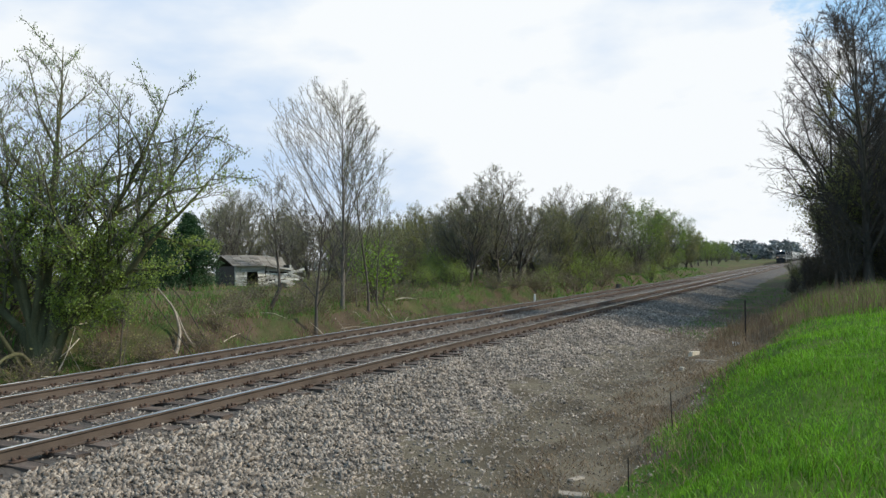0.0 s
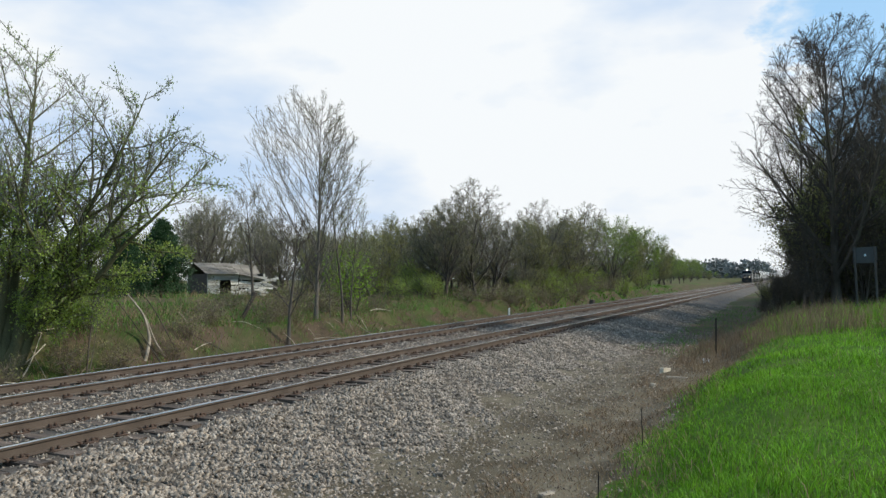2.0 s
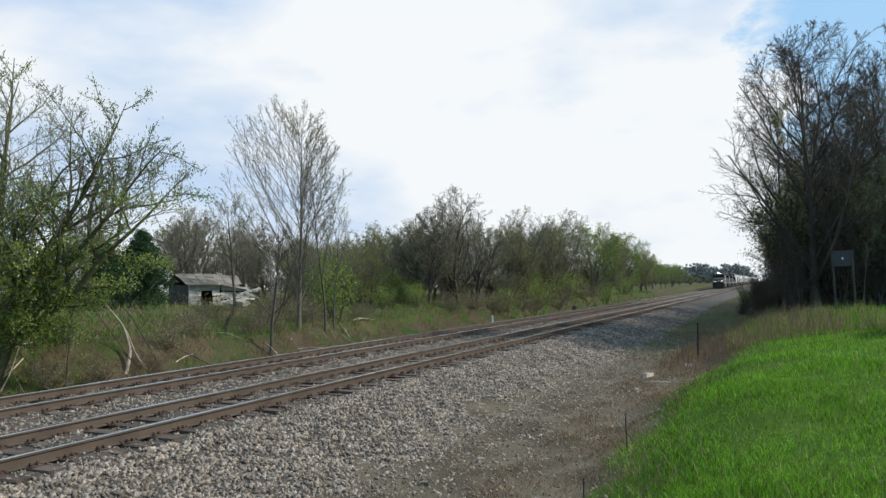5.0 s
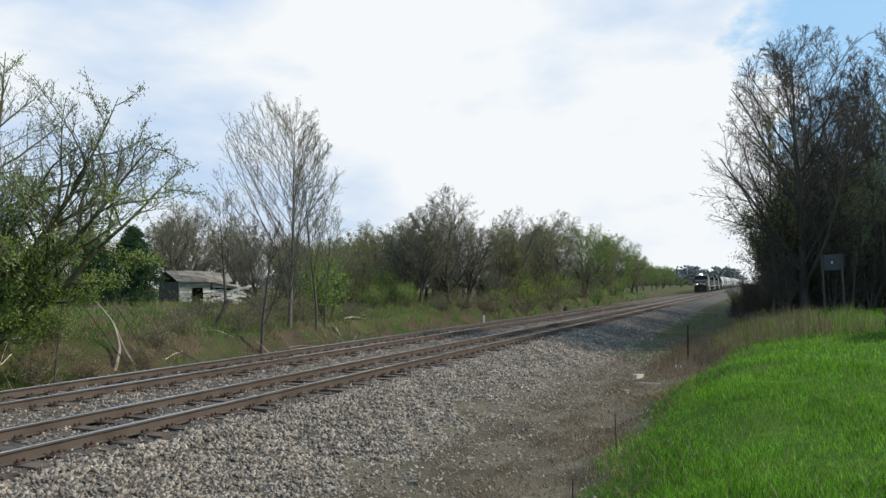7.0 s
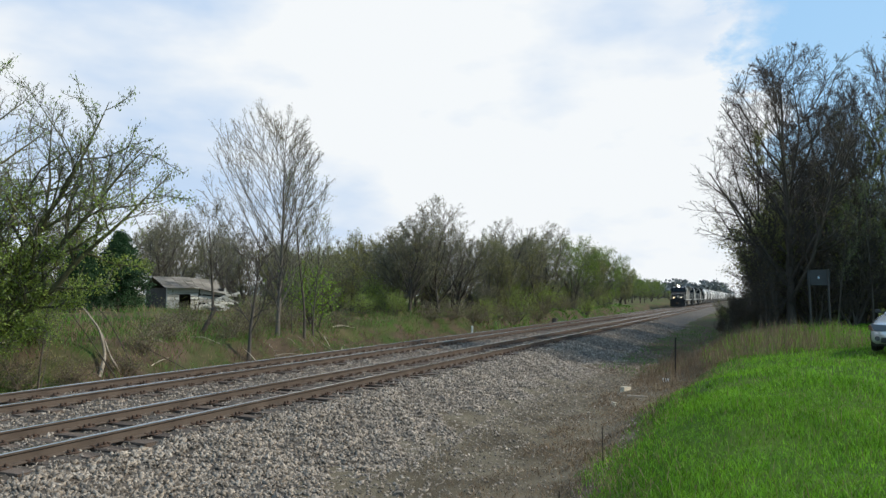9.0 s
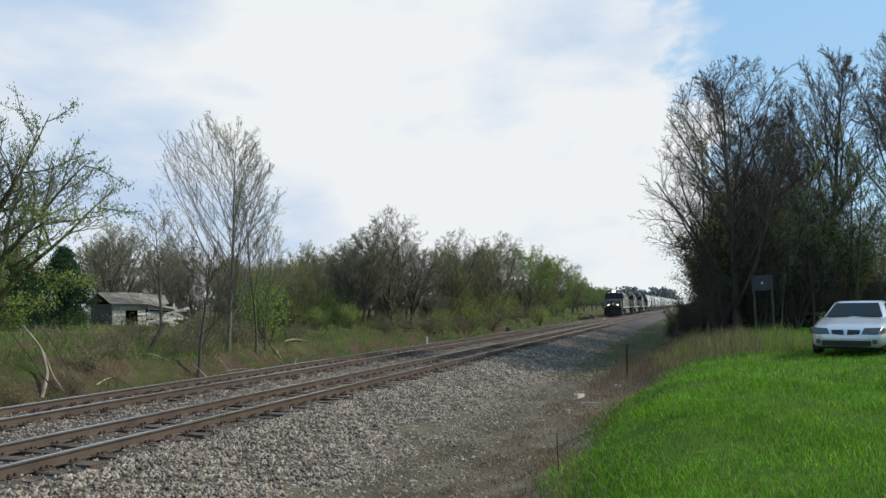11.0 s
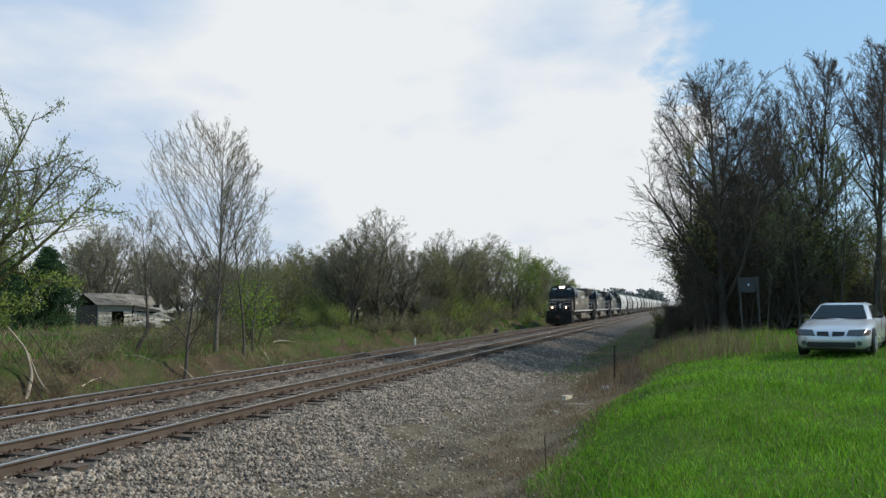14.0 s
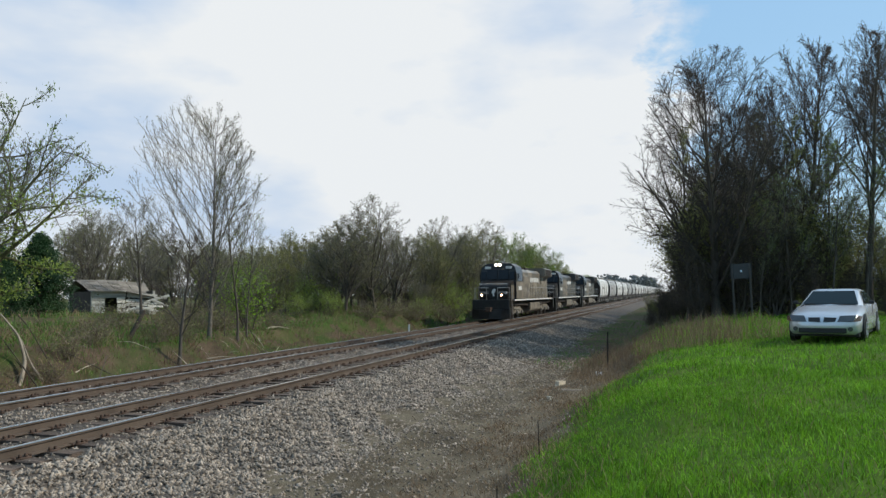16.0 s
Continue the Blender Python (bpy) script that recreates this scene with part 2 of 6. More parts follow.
def prism(bm, profile, x0, x1, axis="x", slot=0):
    """Extrudes a closed outline of (u, v) pairs; along x they are (y, z), along y they are (x, z), along z (x, y)."""
    def place(u, v, w):
        return {"x": (w, u, v), "y": (u, w, v), "z": (u, v, w)}[axis]
    a = [bm.verts.new(place(u, v, x0)) for u, v in profile]
    b = [bm.verts.new(place(u, v, x1)) for u, v in profile]
    n = len(profile)
    fs = [bm.faces.new(a), bm.faces.new(b[::-1])]
    fs += [bm.faces.new((a[i], b[i], b[(i + 1) % n], a[(i + 1) % n])[::-1]) for i in range(n)]
    for f in fs:
        f.material_index = slot
    bmesh.ops.recalc_face_normals(bm, faces=fs)
    return a + b


# ---- ground ----
RAIL_X = (-9.16, -10.665, -13.155, -14.66)
SECTION_X = [-400, -60, -36, -29, -24, -21.5, -20.35, -19.75, -18.7, -17.2, -16.6, -15.6, -8.3, -5.6, -4.6, -2.7, -1.9, -1.2, -0.4, 1.0, 4.0, 12.0, 40, 400]
SECTION_Z = [1.5, 1.0, 0.95, 0.85, 0.68, 0.50, 0.30, -0.34, -0.86, -0.95, -0.85, -0.5, -0.5, -0.72, -0.76, -0.74, -0.5, -0.05, 0.3, 0.55, 0.75, 0.9, 1.2, 2.0]


def ground_z(x, y):
    """Height of the ground, with its banks and gentle unevenness (arrays or numbers)."""
    x, y = np.asarray(x, float), np.asarray(y, float)
    wav = 0.16 * np.sin(x * 0.31 + y * 0.17) + 0.10 * np.sin(x * 0.83 - y * 0.43 + 1.3) + 0.05 * np.sin(x * 2.1 + y * 1.7)
    amp = np.interp(x, [-40, -24, -19, -17, -4, -2, 0, 6, 60], [1.4, 1.1, 0.8, 0.2, 0.06, 0.25, 0.35, 0.5, 1.2])
    shift = np.where(x > -3.5, 0.28 * np.sin(y * 0.5) + 0.16 * np.sin(y * 1.13 + 1), np.where(x < -17, 0.5 * np.sin(y * 0.21) + 0.3 * np.sin(y * 0.6), 0))
    shift = shift * np.interp(np.abs(y), [0, 60, 200], [1, 1, 0])
    return np.interp(x + shift, SECTION_X, SECTION_Z) + wav * amp


def graded(lo, hi, fine_lo, fine_hi, step, growth=1.22):
    out, d = list(np.arange(fine_lo, fine_hi, step)), step
    y = out[-1]
    while y < hi:
        d *= growth
        y += d
        out.append(min(y, hi))
    d, y = step, fine_lo
    while y > lo:
        d *= growth
        y -= d
        out.insert(0, max(y, lo))
    return np.array(out)


def sheet(name, xs, ys, zfun, mats, slotfun=None):
    gx, gy = np.meshgrid(xs, ys)
    v = np.stack([gx, gy, zfun(gx, gy)], -1).reshape(-1, 3)
    n, m = len(xs), len(ys)
    i = (np.arange(m - 1)[:, None] * n + np.arange(n - 1)[None]).ravel()
    f = np.stack([i, i + 1, i + n + 1, i + n], -1)
    slots = None
    if slotfun:
        c = v[f].mean(1)
        slots = slotfun(c[:, 0], c[:, 1])
    return np_mesh(name, v, [f], mats, slots, smooth=True)


M_SOIL = material("grassy_soil", (0.035, 0.07, 0.009), (0.08, 0.15, 0.018), 0.95, scale=0.5, fine=9, bump=0.8, stain=(0.10, 0.10, 0.03), stain_scale=0.25, spec=0.08)
M_DIRT = material("packed_gravel_dirt", (0.080, 0.065, 0.043), (0.20, 0.167, 0.115), 0.95, scale=1.2, fine=45, bump=0.7, stain=(0.062, 0.048, 0.031), stain_scale=0.8, stain_amount=0.7, spec=0.08)
M_LITTER = material("leaf_litter_soil", (0.04, 0.03, 0.02), (0.13, 0.095, 0.06), 0.95, scale=1.6, fine=18, bump=1.0, stain=(0.04, 0.07, 0.014), stain_scale=0.45, stain_amount=0.85, spec=0.08)
M_FIELD = material("dry_meadow", (0.05, 0.048, 0.02), (0.13, 0.105, 0.055), 0.95, scale=0.3, fine=4, bump=0.8, stain=(0.05, 0.085, 0.016), stain_scale=0.25, stain_amount=0.8, spec=0.08)


def verge_edge(y):
    """How far the grass edge draws back from the line near the camera to the wood."""
    return np.clip((np.asarray(y) - 8) * 0.08, 0, 1.45) - 0.35


def ground_slots(x, y):
    w = 0.25 * np.sin(y * 1.7) + 0.2 * np.sin(y * 3.9 + x * 2)
    # past y 27.5 the strip takes darker litter soil, deepening the wood's shade by colour
    return np.where(x + w > -2.15 + verge_edge(y), 0, np.where(x > -16.8, np.where((y > 27.5 + 2 * w) & (x > -6), 2, 1), np.where(x + 0.6 * w > -20.3, 2, 3)))


xs = np.unique(np.concatenate([graded(-3000, 3000, -30, 14, 0.45, 1.3), np.arange(-5.8, 1.0, 0.15)]))
ground = new("ground", sheet("ground", xs, graded(-2500, 4500, 0, 70, 0.4, 1.12), ground_z, [M_SOIL, M_DIRT, M_LITTER, M_FIELD], ground_slots))
tagged(ground, "fresh grass verge, gravelly dirt strip and scrubby bank beside the railway", "ground", kind="structure")

# ---- ballast bed ----
BED_X = [-17.1, -16.6, -15.75, -15.3, -13.9, -12.55, -11.9, -11.25, -9.9, -8.5, -8.05, -7.0, -6.1, -5.45, -5.0]
BED_Z = [-1.05, -0.85, -0.32, -0.215, -0.215, -0.215, -0.30, -0.215, -0.215, -0.22, -0.27, -0.52, -0.68, -0.76, -0.85]


def bed_z(x, y):
    base = np.interp(x + 0.12 * np.sin(y * 0.9) * (np.asarray(x) > -8), BED_X, BED_Z)
    return base + 0.018 * np.sin(x * 7.1 + y * 5.3) + 0.014 * np.sin(x * 13.7 - y * 11.9) + 0.02 * np.sin(y * 2.3 + x)


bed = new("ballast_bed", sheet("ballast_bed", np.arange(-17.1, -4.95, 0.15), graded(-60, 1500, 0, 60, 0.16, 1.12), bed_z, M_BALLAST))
tagged(bed, "grey crushed-stone ballast bed under two railway tracks", "ballast", kind="structure")


def stone_mesh(name, px, py, pz, size, mat, seed):
    """Many small angular stones, six corners each."""
    g = np.random.default_rng(seed)
    n = len(px)
    base = np.array([(1, 0, 0), (0, 1, 0), (-1, 0, 0), (0, -1, 0), (0, 0, 1), (0, 0, -1)], float)
    v = base[None] * g.uniform(0.55, 1.25, (n, 6, 1)) + g.normal(0, 0.22, (n, 6, 3))
    a = g.uniform(0, 6.283, n)
    tilt = g.normal(0, 0.5, (n, 2))
    c, s = np.cos(a)[:, None], np.sin(a)[:, None]
    x, y = v[..., 0] * c - v[..., 1] * s, v[..., 0] * s + v[..., 1] * c
    z = v[..., 2] * 0.75 + x * tilt[:, :1] + y * tilt[:, 1:]
    v = np.stack([x, y, z], -1) * np.asarray(size)[:, None, None]
    v += np.stack([px, py, pz], -1)[:, None]
    f = np.array([(0, 1, 4), (1, 2, 4), (2, 3, 4), (3, 0, 4), (1, 0, 5), (2, 1, 5), (3, 2, 5), (0, 3, 5)])
    faces = (f[None] + 6 * np.arange(n)[:, None, None]).reshape(-1, 3)
    return np_mesh(name, v, [faces], mat)


def scatter(seed, n, x0, x1, y0, y1, power=1.0):
    g = np.random.default_rng(seed)
    return g.uniform(x0, x1, n), y0 + (y1 - y0) * g.uniform(0, 1, n) ** power, g


cloud = []
for seed, n, x0, x1, y0, y1, pw, s0, s1 in ((1, 38000, -8.55, -5.15, 4, 30, 1.25, 0.024, 0.052), (2, 12000, -8.55, -5.0, 28, 70, 1.3, 0.035, 0.06),
                                           (3, 9000, -12.65, -11.2, 6, 45, 1.3, 0.024, 0.045), (4, 7000, -11.25, -8.55, 6, 40, 1.3, 0.020, 0.036),
                                           (5, 6000, -15.3, -12.6, 8, 45, 1.3, 0.022, 0.040), (6, 3500, -16.6, -15.1, 8, 60, 1.3, 0.03, 0.05)):
    x, y, g = scatter(seed, n, x0, x1, y0, y1, pw)
    cloud.append((x, y, bed_z(x, y) + 0.004, g.uniform(s0, s1, n)))
x, y, g = scatter(9, 4000, 0, 1, 4.5, 34, 1.3)
x = -5.5 + 2.0 * x ** 2.2
cloud.append((x, y, np.maximum(ground_z(x, y), bed_z(x, y)) + 0.004, g.uniform(0.018, 0.045, len(x))))
stones = new("ballast_stones", stone_mesh("ballast_stones", *[np.concatenate(c) for c in zip(*cloud)], M_STONE, 7))
tagged(stones, "loose grey crushed ballast stones", "gravel", kind="stuff")
x, y, g = scatter(11, 17000, -5.9, -2.0, 5, 40, 1.35)
pebbles = new("dirt_pebbles", stone_mesh("dirt_pebbles", x, y, ground_z(x, y), 0.010 + 0.026 * g.uniform(0, 1, len(x)) ** 3, M_STONE, 8))
tagged(pebbles, "small loose stones scattered on the dirt strip", "gravel", kind="stuff")

# ---- tracks ----
RAIL_PROFILE = [(-0.076, -0.185), (0.076, -0.185), (0.076, -0.172), (0.012, -0.155), (0.009, -0.06), (0.034, -0.045), (0.037, -0.015),
                (0.033, -0.006), (0.019, -0.0015), (0.0, 0.0), (-0.019, -0.0015), (-0.033, -0.006), (-0.037, -0.015), (-0.034, -0.045), (-0.009, -0.06), (-0.012, -0.155),
                (-0.076, -0.172)]


def rail_mesh():
    bm = bmesh.new()
    prism(bm, RAIL_PROFILE, -40, 1400, "y")
    for f in bm.faces:
        if f.normal.z > 0.3 and f.calc_center_median().z > -0.012:
            f.material_index = 1
    return bm


def tie_mesh(seed):
    g = random.Random(seed)
    bm = bmesh.new()
    vs = box(bm, -1.3, 1.3, -0.115, 0.115, -0.38, -0.187, 0.012)
    for v in vs:
        v.co += Vector((g.uniform(-0.02, 0.02), g.uniform(-0.012, 0.012), g.uniform(-0.006, 0.004)))
    me = bpy.data.meshes.new("tie")
    bm.to_mesh(me)
    bm.free()
    me.materials.append(M_TIE)
    return me


def plate_boxes(ys, gx):
    """Tie plates, spikes and rail anchors of one rail as plain boxes."""
    lo, hi = [], []
    for i, y in enumerate(ys):
        lo.append((gx - 0.17, y - 0.09, -0.192)); hi.append((gx + 0.17, y + 0.09, -0.172))
        for sx in (-0.095, 0.095):
            for sy in (-0.05, 0.05):
                lo.append((gx + sx - 0.018, y + sy - 0.018, -0.18)); hi.append((gx + sx + 0.018, y + sy + 0.018, -0.128))
        if i % 2 == 0:
            for sy in (-0.15, 0.13):
                lo.append((gx - 0.10, y + sy, -0.20)); hi.append((gx + 0.10, y + sy + 0.025, -0.15))
    lo, hi = np.array(lo), np.array(hi)
    pick = np.array([[(i >> k) & 1 for k in range(3)] for i in range(8)])
    v = np.where(pick[None] == 1, hi[:, None], lo[:, None])
    f = np.array([(0, 2, 3, 1), (4, 5, 7, 6), (0, 1, 5, 4), (2, 6, 7, 3), (0, 4, 6, 2), (1, 3, 7, 5)])
    return v.reshape(-1, 3), (f[None] + 8 * np.arange(len(lo))[:, None, None]).reshape(-1, 4)


TIES = [tie_mesh(i) for i in range(5)]


def track(centre, rails, label):
    g = random.Random(int(centre * 100))
    top = empty("railway_track", pose(0, 0, 0), label=label, category="railway track", group="railway tracks", kind="structure")
    for gx in rails:
        ob = part("rail", rail_mesh(), [M_STEEL, M_POLISHED], top, "rusty steel rail with a polished running surface")
        ob.location.x = gx
    near = np.arange(3.0, 84.0, 0.53)
    for y in near:
        ob = mesh_part("tie", TIES[g.randrange(5)], top)
        ob.matrix_basis = pose(centre + g.uniform(-0.05, 0.05), y + g.uniform(-0.03, 0.03), g.uniform(-0.012, 0.004), 0, 0, g.uniform(-1.2, 1.2) + g.choice((0, 180)))
    # the ties further off
    lo = np.array([(centre - 1.3, y - 0.115, -0.38) for y in np.arange(84.3, 420, 0.53)])
    hi = lo + np.array([2.6, 0.23, 0.193])
    pick = np.array([[(i >> k) & 1 for k in range(3)] for i in range(8)])
    v = np.where(pick[None] == 1, hi[:, None], lo[:, None]).reshape(-1, 3)
    f = np.array([(0, 2, 3, 1), (4, 5, 7, 6), (0, 1, 5, 4), (2, 6, 7, 3), (0, 4, 6, 2), (1, 3, 7, 5)])
    rest = mesh_part("far_ties", np_mesh("far_ties", v, [(f[None] + 8 * np.arange(len(lo))[:, None, None]).reshape(-1, 4)], M_TIE), top)
    rest["kind"] = "stuff"
    for gx in rails:
        v, f = plate_boxes(near, gx)
        ob = mesh_part("tie_plates", np_mesh("tie_plates", v, [f], M_RUST), top, "rusty tie plates, spikes and rail anchors")
        ob["kind"] = "stuff"
    return top


track(-9.912, RAIL_X[:2], "near railway track, rusty rails on weathered timber ties in ballast")
track(-13.908, RAIL_X[2:], "second railway track, rusty rails on weathered timber ties in ballast")


# ---- grass ----
def blades(name, x, y, height, width, mat, seed, zfun=ground_z, lean=0.45):
    """Bent, tapering blades: three triangles each."""
    g = np.random.default_rng(seed)
    n = len(x)
    a = g.uniform(0, 6.283, n)
    side = np.stack([np.cos(a), np.sin(a), 0 * a], -1) * np.asarray(width)[:, None] / 2
    bend = np.stack([g.normal(0, lean, n), g.normal(0, lean, n), 0 * a], -1) * np.asarray(height)[:, None]
    root = np.stack([x, y, zfun(x, y) - 0.01], -1)
    up = np.zeros((n, 3))
    up[:, 2] = height
    mid = root + up * 0.55 + bend * 0.35
    tip = root + up * 0.95 + bend
    v = np.stack([root - side, root + side, mid - side * 0.8, mid + side * 0.8, tip], 1)
    k = 5 * np.arange(n)[:, None]
    return np_mesh(name, v, [k + np.array([[0, 1, 3, 2]]), k + np.array([[2, 3, 4]])], mat)


def thin(x, y, g, keep):
    m = g.uniform(0, 1, len(x)) < keep
    return x[m], y[m]


def clumps(x, y):
    return 0.5 + 0.25 * np.sin(x * 2.3 + y * 1.1) + 0.25 * np.sin(y * 2.9 - x * 1.7 + 2 * np.sin(x))


def grass_field(name, seed, n, x0, x1, y0, y1, h0, h1, w0, w1, mat, label, pw=1.0, edge=None, kind_lean=0.45, upto=None):
    x, y, g = scatter(seed, n, x0, x1, y0, y1, pw)
    keep = 0.35 + 0.65 * clumps(x, y)
    if edge is not None:
        keep = keep * np.clip((x + 0.28 * np.sin(y * 0.5) + 0.16 * np.sin(y * 1.13 + 1) - edge - verge_edge(y)) / 0.9, 0.0, 1)
    if upto is not None:
        keep = keep * np.clip((upto + verge_edge(y) - x - 0.28 * np.sin(y * 0.5) - 0.16 * np.sin(y * 1.13 + 1)) / 0.8, 0.0, 1)
    x, y = thin(x, y, g, keep)
    h = g.uniform(h0, h1, len(x)) * (0.5 + 1.0 * clumps(x * 1.2, y * 1.1))
    ob = new(name, blades(name, x, y, h, g.uniform(w0, w1, len(x)), mat, seed + 500, lean=kind_lean))
    return tagged(ob, label, "grass", kind="stuff")


grass_field("verge_grass", 21, 120000, -3.2, 5.5, 4.5, 15, 0.04, 0.11, 0.006, 0.012, M_GRASS, "fresh bright green grass on the verge", edge=-2.5)
grass_field("verge_grass", 22, 90000, -2.9, 14, 14, 38, 0.06, 0.15, 0.010, 0.019, M_GRASS, "fresh bright green grass on the verge", pw=1.3, edge=-2.5)
grass_field("tall_weeds", 31, 6000, -1.4, 3.6, 25, 36, 0.15, 0.5, 0.007, 0.014, M_DRYGRASS, "pale dead stalks among long grass", kind_lean=0.4)
grass_field("verge_straw", 23, 4000, -2.6, 4, 5, 36, 0.06, 0.20, 0.004, 0.009, M_DRYGRASS, "dry straw among the grass", pw=1.2)
grass_field("tall_weeds", 24, 7500, -3.4, 1.9, 24, 38, 0.22, 0.72, 0.008, 0.016, M_WEED, "tall dead brown weed stalks at the wood's edge", kind_lean=0.28)
grass_field("tall_verge_grass", 25, 2600, -1.6, 3.4, 25.5, 36, 0.2, 0.55, 0.01, 0.02, M_GRASS, "long rank grass at the wood's edge", kind_lean=0.25)
grass_field("edge_weeds", 26, 30000, -3.9, -0.9, 5.5, 32, 0.02, 0.13, 0.006, 0.014, M_WEED, "dead brown weeds along the dirt strip", kind_lean=1.0, upto=-1.5)
grass_field("strip_weeds", 38, 9000, -5.2, -2.4, 5.5, 30, 0.015, 0.06, 0.006, 0.014, M_WEED, "flattened dead weeds on the dirt strip", kind_lean=1.4)
grass_field("bank_grass", 37, 9000, -20.3, -17.2, 6, 60, 0.08, 0.24, 0.010, 0.022, M_BUSH, "patches of green grass on the earth bank", pw=1.2)
grass_field("bank_grass", 27, 30000, -26, -20.1, 6, 60, 0.10, 0.30, 0.012, 0.026, M_BUSH, "rough green grass on the bank", pw=1.2)
grass_field("bank_weeds", 36, 26000, -25, -17.2, 8, 62, 0.08, 0.40, 0.010, 0.022, M_WEED, "flattened dead brown weeds on the bank", pw=1.1, kind_lean=0.9)
grass_field("bank_straw", 28, 7000, -26, -17.2, 6, 60, 0.10, 0.36, 0.010, 0.022, M_DRYGRASS, "dead straw-coloured grass on the bank", pw=1.2)
grass_field("meadow_straw", 29, 8000, -44, -23, 14, 70, 0.2, 0.5, 0.02, 0.04, M_DRYGRASS, "dead meadow grass round the old shed")
grass_field("trackside_green", 30, 6500, -22, -16.6, 55, 140, 0.12, 0.42, 0.05, 0.11, M_BUSH, "green undergrowth beside the railway", pw=1.3)
grass_field("strip_grass", 32, 3500, -5.6, -1.8, 28.5, 75, 0.06, 0.22, 0.012, 0.022, M_BUSH, "sparse green grass on the shaded dirt strip", pw=1.2)
grass_field("strip_straw", 33, 3500, -5.4, -2.4, 6, 30, 0.02, 0.07, 0.006, 0.012, M_DRYGRASS, "short dry stubble on the dirt strip", kind_lean=0.8)
grass_field("meadow_grass", 34, 14000, -44, -23, 14, 75, 0.15, 0.4, 0.02, 0.04, M_BUSH, "green tufts in the old meadow")
grass_field("slope_straw", 35, 9000, -2.7, 0.1, 6, 32, 0.06, 0.22, 0.006, 0.012, M_DRYGRASS, "dry grass on the slope of the verge", kind_lean=0.6, upto=-0.9)


# ---- trees ----
def unit(v):
    return v / np.maximum(np.linalg.norm(v, axis=-1, keepdims=True), 1e-9)


def room(pos, d, lobes):
    """How far each ray runs before it leaves the union of the crown's egg-shaped lobes (x, y, z, width, height)."""
    best = np.zeros(len(pos))
    for x, y, z, w, h in lobes:
        k = np.array([1 / w, 1 / w, 1 / h])
        o, e = (pos - np.array([x, y, z])) * k, d * k
        a, b, c = (e * e).sum(1), (o * e).sum(1), (o * o).sum(1) - 1
        disc = b * b - a * c
        best = np.maximum(best, np.where(disc > 0, (-b + np.sqrt(np.maximum(disc, 0))) / a, 0))
    return best


